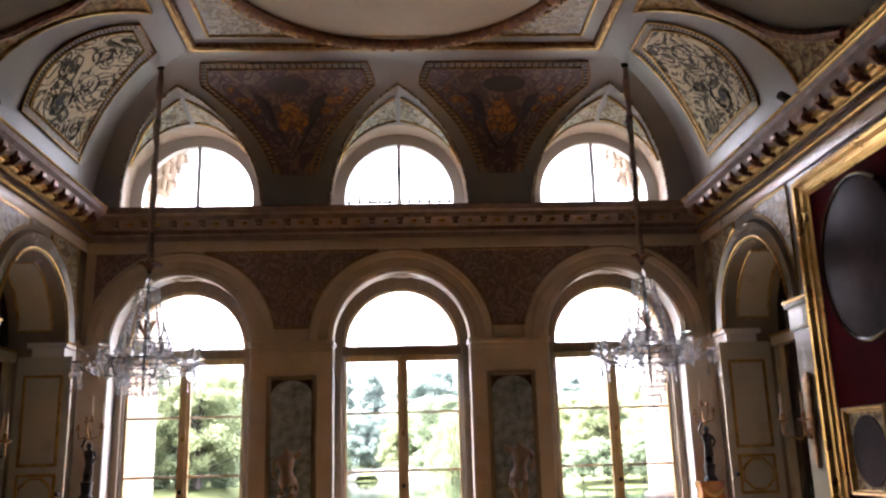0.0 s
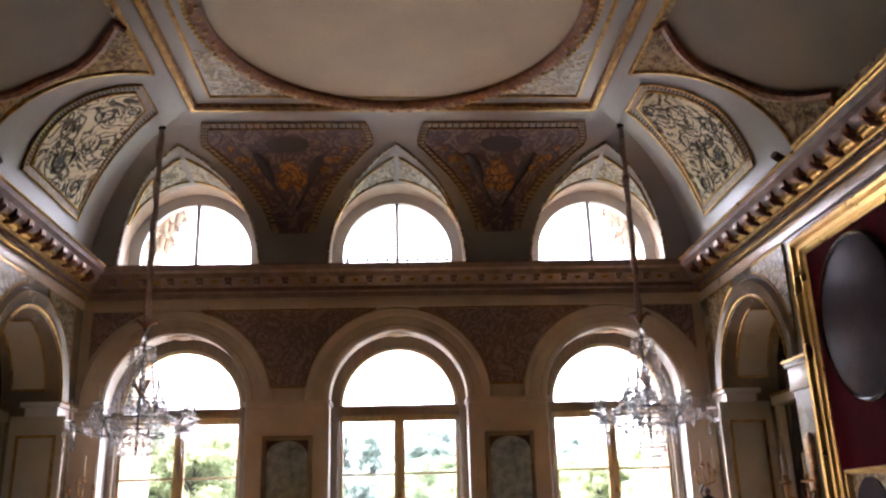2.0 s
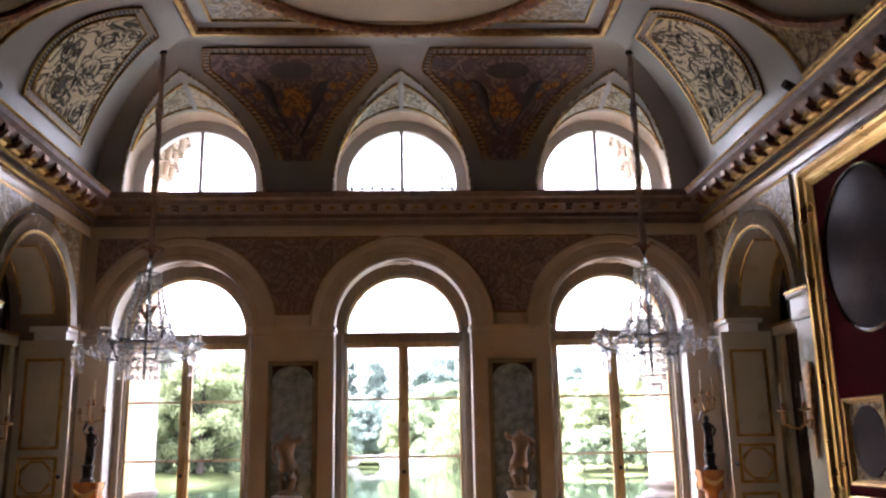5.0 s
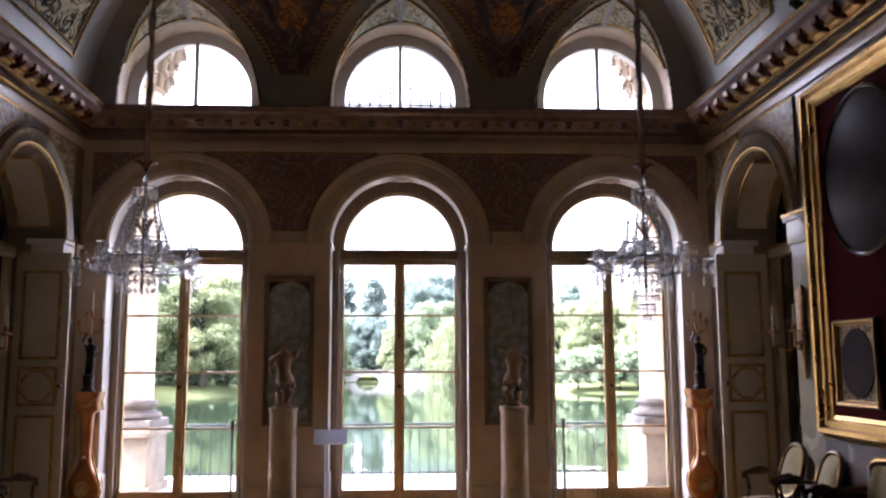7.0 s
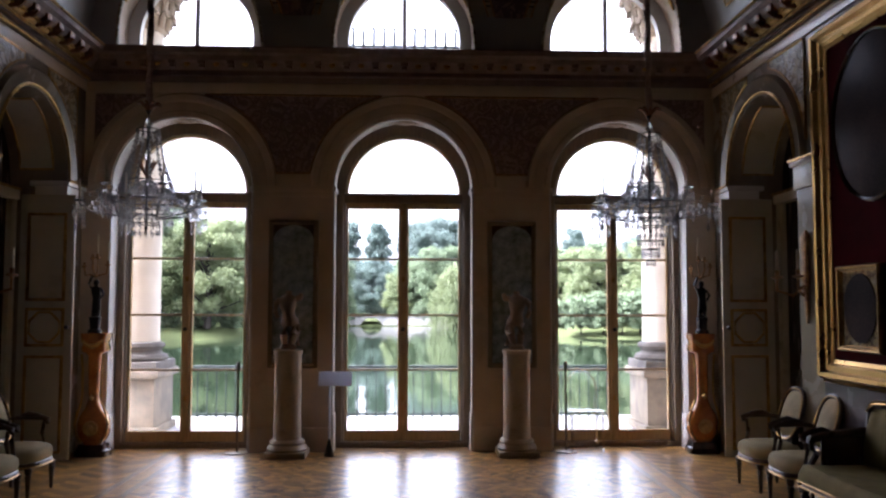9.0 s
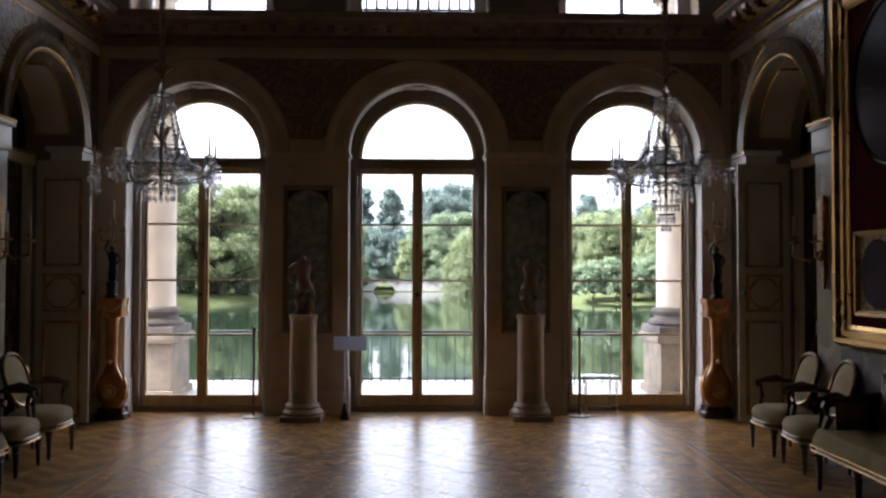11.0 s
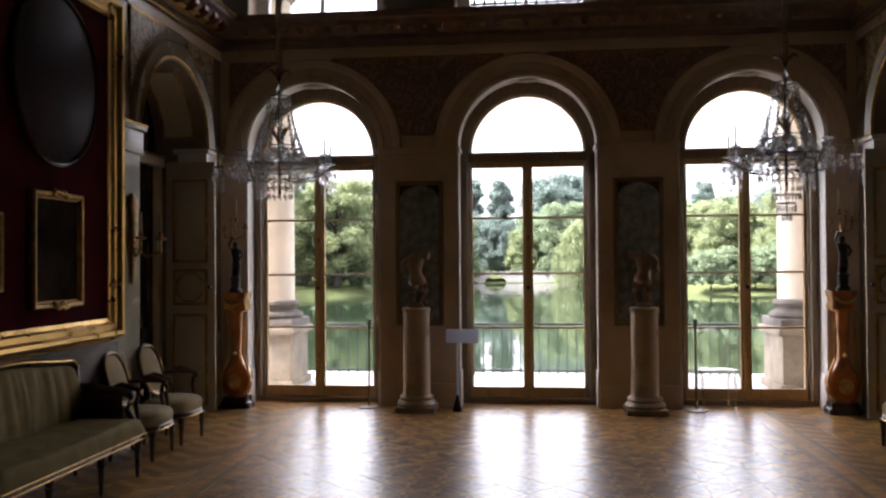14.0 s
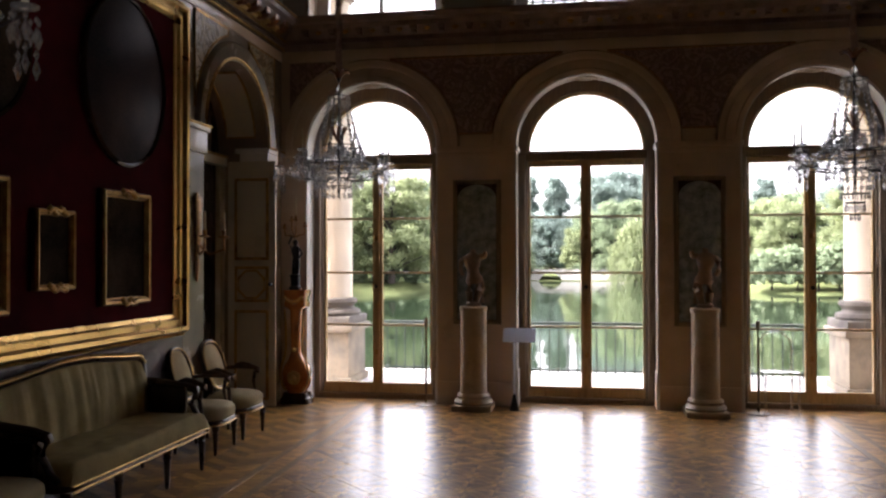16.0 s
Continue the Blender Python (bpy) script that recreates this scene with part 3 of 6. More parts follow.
# painted panels on the side coves
for sg in (-1, 1):
    lo, hi = radians(17.5), radians(77.5)
    pa = thing("scroll_painting", pose(0, 0, 0), "grisaille scroll painting on the vault in a gilt dentil frame", "ceiling painting", "grisaille vault panels")
    def yy(s, e, m):
        near, far = 7.72 + 0.08 * s - 0.14 * math.sin(math.pi * s), 9.14 - 0.76 * s ** 1.62
        return (near + far) / 2 + e * ((far - near) / 2 - m)
    for nm, m, off, material in (("border", 0.0, 0.006, DENTIL), ("ground", 0.10, 0.011, ORN_GREY)):
        t0, t1 = lo + m * 0.7, hi - m * 0.7
        bm = B()
        patch(bm, lambda u, v: cs(sg, yy(v, 2 * u - 1, m), t0 + (t1 - t0) * v, off), 12, 24)
        part(nm, bm, material, pa)
        bm = B()
        loop = [cs(sg, yy(k / 20, -1, m), t0 + (t1 - t0) * k / 20, 0.016) for k in range(21)]
        loop += [cs(sg, yy(k / 20, 1, m), t0 + (t1 - t0) * k / 20, 0.016) for k in range(20, -1, -1)]
        tube(bm, loop, 0.013, 5, True)
        part("gilt_edge", bm, GOLD, pa)
    bm = B()
    for e in (-1, 1):
        for k in range(34):
            s = 0.04 + 0.92 * k / 33
            patch(bm, lambda u, v: cs(sg, yy(s + 0.014 * v, e, 0.02 + 0.065 * u), lo + (hi - lo) * (s + 0.014 * v), 0.013), 1, 1)
    tagged(part("dentil_border", bm, UMBER, pa, "", False), kind="stuff")
    rnd = random.Random(5)
    for s, e, r in ((0.24, -0.25, 0.26), (0.45, 0.22, 0.2), (0.68, -0.2, 0.16), (0.85, 0.3, 0.1), (0.16, 0.55, 0.16), (0.42, -0.62, 0.12)):
        bm = B()
        y0, t0 = yy(s, e, 0.1), lo + (hi - lo) * s
        dr = rnd.choice((-1, 1))
        pts = [(r * (0.15 + 0.85 * k / 34), dr * 0.34 * k) for k in range(35)]
        tube(bm, [cs(sg, y0 + a * math.cos(w), t0 + a / RC * math.sin(w), 0.016) for a, w in pts], [0.004 + 0.016 * math.sin(math.pi * k / 34) ** 2 * (0.55 + 0.45 * math.sin(k * 1.9)) for k in range(35)], 5, flat=0.4)
        part("scroll", bm, UMBER, pa)
    bm = B()
    for k in range(5):
        a0 = 1.256 * k
        patch(bm, lambda u, v: cs(sg, yy(0.24, -0.25, 0.1) + 0.06 * v * math.cos(a0 + 1.2 * u), lo + (hi - lo) * 0.24 + 0.045 * v * math.sin(a0 + 1.2 * u), 0.02), 4, 2)
    part("rosette", bm, UMBER, pa)
    # large plain field with carved frame
    t0, t1 = radians(11), radians(84)
    fp = thing("vault_field", pose(0, 0, 0), "plain olive vault field in a carved brown and gilt frame", "ceiling panel", "plain vault fields")
    def yo(s, m=0.0):
        return 6.98 + 0.64 * s ** 1.2 - m
    bm = B()
    patch(bm, lambda u, v: cs(sg, 2.0 + (yo(v) - 2.0) * u, t0 + (t1 - t0) * v, 0.006), 20, 16)
    part("relief_ground", bm, ORN_GOLD, fp, "gilt acanthus relief")
    bm = B()
    tube(bm, [cs(sg, yo(k / 20), t0 + (t1 - t0) * k / 20, 0.012) for k in range(21)], 0.022, 6)
    part("gilt_edge", bm, GOLD, fp)
    for th in (t0, t1):
        bm = B()
        tube(bm, [cs(sg, 2.0 + (yo(0 if th == t0 else 1) - 2.0) * k / 20, th, 0.015) for k in range(21)], 0.026, 6)
        part("gilt_edge", bm, GOLD, fp)
    def inner(s):
        return yo(s) - 0.17 - 1.2 * max(0, abs(2 * s - 1) - 0.15) ** 2
    bm = B()
    patch(bm, lambda u, v: cs(sg, 2.2 + (inner(0.04 + 0.92 * v) - 2.2) * u, t0 + (t1 - t0) * (0.04 + 0.92 * v), 0.014), 20, 20)
    part("plain_field", bm, FIELD, fp, "plain olive field")
    ends = [cs(sg, inner(0.04) + 0.09, t0 + (t1 - t0) * 0.02, 0.03)] + [cs(sg, inner(0.04 + 0.92 * k / 24), t0 + (t1 - t0) * (0.04 + 0.92 * k / 24), 0.03) for k in range(25)] + [cs(sg, inner(0.96) + 0.09, t0 + (t1 - t0) * 0.985, 0.03)]
    bm = B()
    tube(bm, ends, 0.05, 8)
    part("carved_frame", bm, GARLAND, fp, "carved brown frame")
    bm = B()
    tube(bm, [p + Vector((0, 0.05, -0.02)) for p in ends], 0.014, 6)
    part("gilt_bead", bm, GOLD, fp)

# cornice round the hall
cor = thing("cornice", pose(0, 0, 0), "deep modillion cornice, gilt along the sides", "cornice")
prof = [(0, 4.10), (0.03, 4.10), (0.04, 4.16), (0.07, 4.18), (0.07, 4.22), (0.20, 4.30), (0.22, 4.35), (0.27, 4.37), (0.29, 4.42), (0.29, 4.435), (0, 4.47)]
def corner_path():
    return [(Vector((-XW, YB, 0)), Vector((1, 0, 0))), (Vector((-XW, D, 0)), Vector((1, -1, 0))), (Vector((XW, D, 0)), Vector((-1, -1, 0))), (Vector((XW, YB, 0)), Vector((-1, 0, 0)))]
bm = B()
sweep(bm, [(o, U, Vector((0, 0, 1))) for o, U in corner_path()], prof)
part("moulding", bm, CORNICE, cor, smooth=False)
for z, p, r, material in ((4.425, 0.295, 0.014, GOLD_BRIGHT), (4.115, 0.045, 0.022, GOLD), (4.20, 0.085, 0.016, GOLD)):
    for sg in (-1, 1):
        bm = B()
        tube(bm, [(sg * (XW - p), YB, z), (sg * (XW - p), D - p, z)], r, 6)
        part("gilt_bead", bm, material, cor)
for sg in (-1, 1):
    bm = B()
    sweep(bm, [(Vector((sg * XW, y, 0)), Vector((-sg, 0, 0)), Vector((0, 0, 1))) for y in (YB, D - 0.3)], [(0.045, 4.165), (0.078, 4.178), (0.078, 4.215), (0.11, 4.228), (0.15, 4.255), (0.165, 4.275), (0.06, 4.25)])
    part("gilt_ogee", bm, GOLD, cor, "gilt ogee band", False)
    bm = B()
    for k in range(190):
        y = 2.5 + 6.9 * k / 189
        lathe(bm, [(0.003, -0.014), (0.014, -0.006), (0.014, 0.006), (0.003, 0.014)], 5, (sg * (XW - 0.15), y, 4.245))
    tagged(part("gilt_pearls", bm, GOLD, cor), kind="stuff")
bm = B()
box(bm, -0.05, 0.05, 0, 0.15, -0.075, 0, 0.012)
lathe(bm, [(0.005, -0.13), (0.03, -0.11), (0.035, -0.075), (0.02, -0.07)], 8, (0, 0.10, 0.0))
tube(bm, [(0, 0.02, -0.11), (0, 0.05, -0.1), (0, 0.12, -0.085), (0, 0.15, -0.05)], [0.02, 0.035, 0.035, 0.03], 6)
mod = to_mesh("modillion", bm, GARLAND, True)
bm = B()
box(bm, -0.04, 0.04, 0, 0.13, -0.07, 0, 0.01)
box(bm, -0.03, 0.03, 0.02, 0.10, -0.10, -0.07, 0.01)
mod2 = to_mesh("modillion", bm, CORNICE, True)
for k in range(21):
    o = new("modillion", mod2)
    o.parent = cor
    o.matrix_basis = pose(-3.2 + 0.32 * k, D - 0.07, 4.33, 0, 0, 180)
for sg in (-1, 1):
    for k in range(22):
        o = new("modillion", mod)
        o.parent = cor
        o.matrix_basis = pose(sg * (XW - 0.08), 9.35 - 0.27 * k, 4.335, 0, 0, 90 * sg)
bm = B()
lathe(bm, [(0.004, -0.012), (0.03, -0.006), (0.035, 0.004), (0.004, 0.012)], 8)
bmesh.ops.rotate(bm, verts=bm.verts, matrix=Matrix.Rotation(radians(90), 3, "X"))
ros = to_mesh("rosette", bm, GOLD, True)
for k in range(20):
    o = new("rosette", ros)
    o.parent = cor
    o.matrix_basis = pose(-3.04 + 0.32 * k, D - 0.16, 4.275)
bm = B()
for k in range(150):
    x = -3.45 + 6.9 * k / 149
    box(bm, x - 0.014, x + 0.014, D - 0.085, D - 0.03, 4.165, 4.195)
for sg in (-1, 1):
    for k in range(140):
        y = 2.5 + 7.2 * k / 139
        box(bm, sg * (XW - 0.085), sg * (XW - 0.03), y - 0.014, y + 0.014, 4.165, 4.195)
tagged(part("dentils", bm, CORNICE, cor, "", False), kind="stuff")

# bands round arches and spandrel paintings on the window wall
def arch_frames(c, hw, zs, z0, y, n=28):
    fr = [(Vector((c - hw, y, z0)), Vector((-1, 0, 0)), Vector((0, -1, 0)))]
    for k in range(n + 1):
        a = math.pi * k / n
        d = Vector((-math.cos(a), 0, math.sin(a)))
        fr.append((Vector((c, y, zs)) + hw * d, d, Vector((0, -1, 0))))
    fr.append((Vector((c + hw, y, z0)), Vector((1, 0, 0)), Vector((0, -1, 0))))
    return fr


for c in BAYS:
    bm = B()
    sweep(bm, arch_frames(c, HW + 0.005, SPRING + 0.03, SPRING + 0.03, D)[1:-1], [(0, 0), (0, 0.025), (0.05, 0.03), (0.06, 0.02), (0.16, 0.02), (0.17, 0.03), (0.2, 0.035), (0.24, 0.045), (0.255, 0.03), (0.26, 0)])
    tr = setting("arch_trim", bm, STUCCO_DULL, "moulded beige archivolt round an arched window", "trim")
    bm = B()
    lathe(bm, [(0.01, 0.03), (0.045, 0.028), (0.06, 0.012), (0.085, 0.012), (0.095, 0.025), (0.11, 0.02), (0.115, 0.0)], 24, squash=(1.3, 0.85))
    for e in (-1, 1):
        tube(bm, [(e * 0.13, -0.05, 0.012), (e * 0.2, -0.03, 0.012), (e * 0.24, 0.0, 0.02), (e * 0.2, 0.03, 0.012), (e * 0.13, 0.05, 0.012)], [0.008, 0.018, 0.02, 0.018, 0.008], 6)
    ob = part("medallion", bm, DENTIL, tr, "oval gilt rosette on the soffit")
    ob.matrix_basis = pose(c, D + 0.13, SPRING + 0.03 + HW - 0.013, 180, 0, 0)
    bm = B()
    sweep(bm, [(o, -U, Vector((0, 1, 0))) for o, U, V in arch_frames(c, HW + 0.002, SPRING + 0.03, SPRING + 0.03, D - 0.004)[1:-1]], [(0, 0), (0.012, 0.0), (0.014, 0.01), (0.014, 0.24), (0, 0.24)])
    part("soffit_lining", bm, WHITE_PLASTER, tr)
    for sx in (-1, 1):
        bm = B()
        box(bm, c + sx * 0.81 - 0.06, c + sx * 0.81 + 0.06, D - 0.03, D + 0.3, SPRING - 0.03, SPRING + 0.03, 0.01)
        part("impost_block", bm, WHITE_PLASTER, tr)
        bm = B()
        box(bm, min(c + sx * 0.755, c + sx * 0.79), max(c + sx * 0.755, c + sx * 0.79), D - 0.012, D + 0.24, -0.01, 0.4, 0.006)
        part("plinth_block", bm, WHITE_PLASTER, tr)
        bm = B()
        box(bm, min(c + sx * 0.768, c + sx * 0.787), max(c + sx * 0.768, c + sx * 0.787), D - 0.006, D + 0.24, 0.4, SPRING - 0.03, 0.004)
        part("reveal_lining", bm, WHITE_PLASTER, tr)
for c in (-1.24, 1.23):
    bm = B()
    def f(u, v):
        z = 3.08 + 0.88 * v
        h = math.sqrt(max(0.0, 1.06 ** 2 - (z - SPRING - 0.03) ** 2))
        w = 1.24 - h
        return Vector((c + (2 * u - 1) * w, D - 0.008, z))
    patch(bm, f, 8, 20)
    sp = tagged(part("spandrel_grotesque", bm, ORN_WALL, None, "faded grotesque painting in the spandrel between arches"), category="wall painting", kind="structure")
    bm = B()
    loop = [f(0, k / 20) for k in range(21)] + [f(1, k / 20) for k in range(20, -1, -1)]
    tube(bm, loop, 0.012, 5, True)
    part("edge_moulding", bm, BRONZE_GOLD, sp)
for sx in (-1, 1):
    bm = B()
    def f(u, v):
        z = 3.15 + 0.81 * v
        h = math.sqrt(max(0.0, 1.08 ** 2 - (z - SPRING - 0.03) ** 2))
        a, b = 2.47 + h, 3.44
        return Vector((sx * (min(a, b) + (b - min(a, b)) * u), D - 0.008, z))
    patch(bm, f, 6, 18)
    tagged(part("spandrel_grotesque", bm, ORN_WALL, None, "faded grotesque painting in the corner spandrel"), category="wall painting", kind="structure")
bm = B()
for a, b in ((-XW, BAYS[0] - HW - 0.008), (BAYS[0] + HW + 0.008, -HW - 0.008), (HW + 0.008, BAYS[2] - HW - 0.008), (BAYS[2] + HW + 0.008, XW)):
    box(bm, a, b, D - 0.035, D, SPRING - 0.035, SPRING + 0.035, 0.012)
    box(bm, a, b, D - 0.02, D, SPRING - 0.09, SPRING - 0.036, 0.005)
    box(bm, a, b, D - 0.03, D, -0.01, 0.26, 0.01)
setting("pier_moulding", bm, STUCCO_DULL, "beige impost moulding and plinth on the window piers", "trim")
bm = B()
box(bm, -XW + 0.002, XW - 0.002, D - 0.02, D, 3.98, 4.09, 0.006)
setting("frieze_band", bm, STUCCO_DULL, "plain pale frieze band below the window wall cornice", "trim")
for sg in (-1, 1):
    bm = B()
    box(bm, min(sg * XW, sg * (XW - 0.02)), max(sg * XW, sg * (XW - 0.02)), YB, D - 0.022, 3.98, 4.09, 0.006)
    setting("frieze_band", bm, STUCCO_DULL, "plain pale frieze band below the side cornice", "trim")

for sg in (-1, 1):
    bm = B()
    x0, x1 = sorted((sg * XW, sg * (XW - 0.014)))
    box(bm, x0, x1, YB + 0.01, 7.30, 0.13, 0.97, 0.004)
    dado = setting("dado", bm, DADO, "grey-mauve polished marble dado below the damask", "wall panel", False)
    bm = B()
    x0, x1 = sorted((sg * XW, sg * (XW - 0.03)))
    box(bm, x0, x1, YB + 0.01, 7.32, -0.01, 0.13, 0.008)
    part("skirting", bm, DADO, dado)

# ---- windows ----
def arch_pane(bm, c, hw, z0, zs, y, n=24):
    vs = [bm.verts.new((c - hw, y, z0)), bm.verts.new((c + hw, y, z0))]
    vs += [bm.verts.new((c + hw * math.cos(math.pi * k / n), y, zs + hw * math.sin(math.pi * k / n))) for k in range(n + 1)]
    bm.faces.new(vs)


YG = D + 0.35
for k, c in enumerate(BAYS):
    wd = thing("window_%d" % (k + 1), pose(c, YG, 0), "tall arched glazed double door in yellowed cream wood", "window", "arched window doors")
    tagged(wd, kind="structure")
    bm = B()
    sweep(bm, [(o, -U, Vector((0, 1, 0))) for o, U, V in arch_frames(0, HW, SPRING, 0.0, -0.06)], [(-0.05, 0), (0.105, 0), (0.115, 0.03), (0.115, 0.11), (-0.05, 0.11)])
    part("window_frame", bm, SHUTTER, wd, smooth=False)
    bm = B()
    sweep(bm, [(o, -U, Vector((0, 1, 0))) for o, U, V in arch_frames(0, 0.667, SPRING, SPRING, -0.045)[1:-1]], [(0, 0), (0.022, 0), (0.03, 0.02), (0.03, 0.07), (0, 0.07)])
    part("arch_bead", bm, FRAME_WOOD, wd, smooth=False)
    bm = B()
    box(bm, -0.68, 0.68, -0.065, 0.055, 2.785, 2.885, 0.012)
    box(bm, -0.70, 0.70, -0.09, 0.0, 2.868, 2.895, 0.008)
    part("transom", bm, SHUTTER, wd)
    bm = B()
    box(bm, -0.775, 0.775, -0.1, 0.08, 0.0, 0.06, 0.01)
    part("window_sill", bm, SHUTTER, wd)
    bm = B()
    arch_pane(bm, 0, 0.655, 2.89, SPRING, 0.02)
    o = part("pane", bm, PANE, wd, smooth=False)
    o.visible_shadow = False
    for sd in (-1, 1):
        lf = B()
        xa, xb = (-0.662, -0.005) if sd < 0 else (0.005, 0.662)
        ia, ib = (xa + 0.025, xb - 0.055) if sd < 0 else (xa + 0.055, xb - 0.025)
        box(lf, xa, ia, -0.03, 0.03, 0.06, 2.785, 0.006)
        box(lf, ib, xb, -0.03, 0.03, 0.06, 2.785, 0.006)
        box(lf, ia, ib, -0.03, 0.03, 0.06, 0.18, 0.006)
        box(lf, ia, ib, -0.03, 0.03, 2.718, 2.785, 0.006)
        leaf = part("door_leaf", lf, FRAME_WOOD, wd, smooth=False)
        for z in (0.865, 1.49, 2.135):
            bm = B()
            box(bm, ia, ib, -0.018, 0.018, z - 0.013, z + 0.013, 0.004)
            part("glazing_bar", bm, FRAME_WOOD, leaf)
        zz = (0.18, 0.865, 1.49, 2.135, 2.718)
        for a, b in zip(zz, zz[1:]):
            bm = B()
            quad(bm, (ia, 0, a), (ib, 0, a), (ib, 0, b), (ia, 0, b))
            o = part("pane", bm, PANE, leaf, smooth=False)
            o.visible_shadow = False
        for z in (0.35, 1.45, 2.5):
            bm = B()
            tube(bm, [(sd * 0.675, -0.045, z - 0.09), (sd * 0.675, -0.045, z + 0.09)], 0.014, 8)
            part("hinge", bm, SHUTTER, leaf)
    bm = B()
    box(bm, -0.03, 0.03, -0.055, -0.028, 0.055, 2.79, 0.008)
    part("astragal", bm, FRAME_WOOD, wd)
    bm = B()
    lathe(bm, [(0.012, 0), (0.012, 0.05), (0.022, 0.055), (0.024, 0.07), (0.006, 0.08)], 10)
    bmesh.ops.rotate(bm, verts=bm.verts, matrix=Matrix.Rotation(radians(90), 3, "X"))
    o = part("knob", bm, BLACK, wd)
    o.location = (0, -0.055, 1.33)
    for z in (0.55, 1.9):
        bm = B()
        box(bm, -0.02, 0.02, -0.075, -0.052, z - 0.03, z + 0.03, 0.005)
        part("bolt_keep", bm, GOLD, wd)
    for sd in (-1, 1):
        bm = B()
        box(bm, min(sd * 0.688, sd * 0.764), max(sd * 0.688, sd * 0.764), -0.12, -0.062, 0.06, 2.88, 0.008)
        part("shutter_leaf", bm, SHUTTER, wd)
    # lunette
    lw = thing("lunette_window_%d" % (k + 1), pose(UPPER[k], YG, 0), "half-round upper window with pale bars", "window", "lunette windows")
    tagged(lw, kind="structure")
    bm = B()
    sweep(bm, [(o, -U, Vector((0, 1, 0))) for o, U, V in arch_frames(0, 0.79, 4.72, 4.45, -0.04)], [(0, 0), (0.135, 0), (0.14, 0.02), (0.14, 0.09), (0, 0.09)])
    part("window_frame", bm, WHITE_PLASTER, lw, smooth=False)
    bm = B()
    box(bm, -0.025, 0.025, -0.03, 0.03, 4.46, 5.42, 0.006)
    part("glazing_bar", bm, WHITE_PLASTER, lw)
    bm = B()
    arch_pane(bm, 0, 0.70, 4.46, 4.72, 0.01)
    o = part("pane", bm, PANE, lw, smooth=False)
    o.visible_shadow = False
    bm = B()
    box(bm, -0.8, 0.8, -0.34, 0.1, 4.445, 4.475, 0.008)
    part("window_sill", bm, WHITE_PLASTER, lw)

# ---- outside ----
bm = B()
box(bm, -40, 40, D + 0.7, 13.3, -1.0, -0.06)
setting("terrace", bm, PAVING, "pale stone terrace above the lake", "terrace", False)
# unseen slab over the terrace, added to hold skylight back from the hall
bm = B()
box(bm, -40, 40, D + 0.7, 12.4, 6.8, 7.3)
setting("skylight_blocker", bm, STONE_PALE, "unseen pale slab added above the terrace to cut skylight", "roof", False)

bm = B()
quad(bm, (-900, 13.3, -1.6), (900, 13.3, -1.6), (900, 900, -1.6), (-900, 900, -1.6))
setting("water", bm, WATER, "still dark green lake reflecting trees and sky", "lake", False)
bm = B()
rnd = random.Random(3)
def shore(x):
    if x < -9:
        return 119 - 42 * min(1, (-9 - x) / 9) - 5 * min(1, max(0, -18 - x) / 15) + 1.5 * math.sin(x * 0.6)
    if x > 9:
        return 120 - 37 * min(1, (x - 9) / 8) + 1.5 * math.sin(x * 0.5)
    return 132.0
def land(u, v):
    x = -420 + 840 * u
    y0 = shore(x)
    y = y0 + (900 - y0) * v ** 2.2
    rise = 1.2 * min(1, (y - y0) / 9) + 0.6 * min(1, max(0, y - y0 - 9) / 40)
    return Vector((x, y, -1.75 + rise))
patch(bm, land, 280, 24)
setting("ground", bm, GRASS, "grassy park bank beyond the lake", "ground")

for sx in (-1, 1):
    co = thing("portico_column", pose(sx * 3.63, 11.85, -0.06), "tall pale stone portico column on a weathered sandstone pedestal", "column", "portico columns")
    bm = B()
    box(bm, -0.48, 0.48, -0.48, 0.48, 0.0, 0.10, 0.01)
    box(bm, -0.44, 0.44, -0.44, 0.44, 0.10, 0.72, 0.008)
    box(bm, -0.50, 0.50, -0.50, 0.50, 0.72, 0.82, 0.02)
    part("pedestal", bm, PEDESTAL_STONE, co, "weathered sandstone pedestal")
    bm = B()
    box(bm, -0.46, 0.46, -0.46, 0.46, 0.82, 0.93, 0.01)
    lathe(bm, [(0.46, 0.93), (0.48, 0.97), (0.46, 1.01), (0.40, 1.03), (0.38, 1.06), (0.40, 1.09), (0.43, 1.12), (0.42, 1.16), (0.37, 1.18)], 32)
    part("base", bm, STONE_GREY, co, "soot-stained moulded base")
    bm = B()
    lathe(bm, [(0.365, 1.18), (0.36, 1.25), (0.355, 3.0), (0.33, 5.0), (0.32, 5.35)], 40)
    part("shaft", bm, STONE_PALE, co)
    bm = B()
    lathe(bm, [(0.34, 5.35), (0.36, 5.4), (0.33, 5.45), (0.36, 5.7), (0.46, 5.95), (0.5, 6.0)], 24)
    for k in range(16):
        a = math.pi * k / 8
        for z, r in ((5.5, 0.36), (5.72, 0.40), (5.92, 0.5)):
            tube(bm, [(r * math.cos(a), r * math.sin(a), z - 0.1), ((r + 0.03) * math.cos(a), (r + 0.03) * math.sin(a), z + 0.08), ((r + 0.1) * math.cos(a), (r + 0.1) * math.sin(a), z + 0.10), ((r + 0.1) * math.cos(a), (r + 0.1) * math.sin(a), z + 0.03)], 0.04, 6)
    box(bm, -0.52, 0.52, -0.52, 0.52, 6.0, 6.12, 0.02)
    box(bm, -0.45, 0.45, -0.45, 0.45, 6.12, 6.85)
    part("capital", bm, STONE, co, "leafy carved capital")

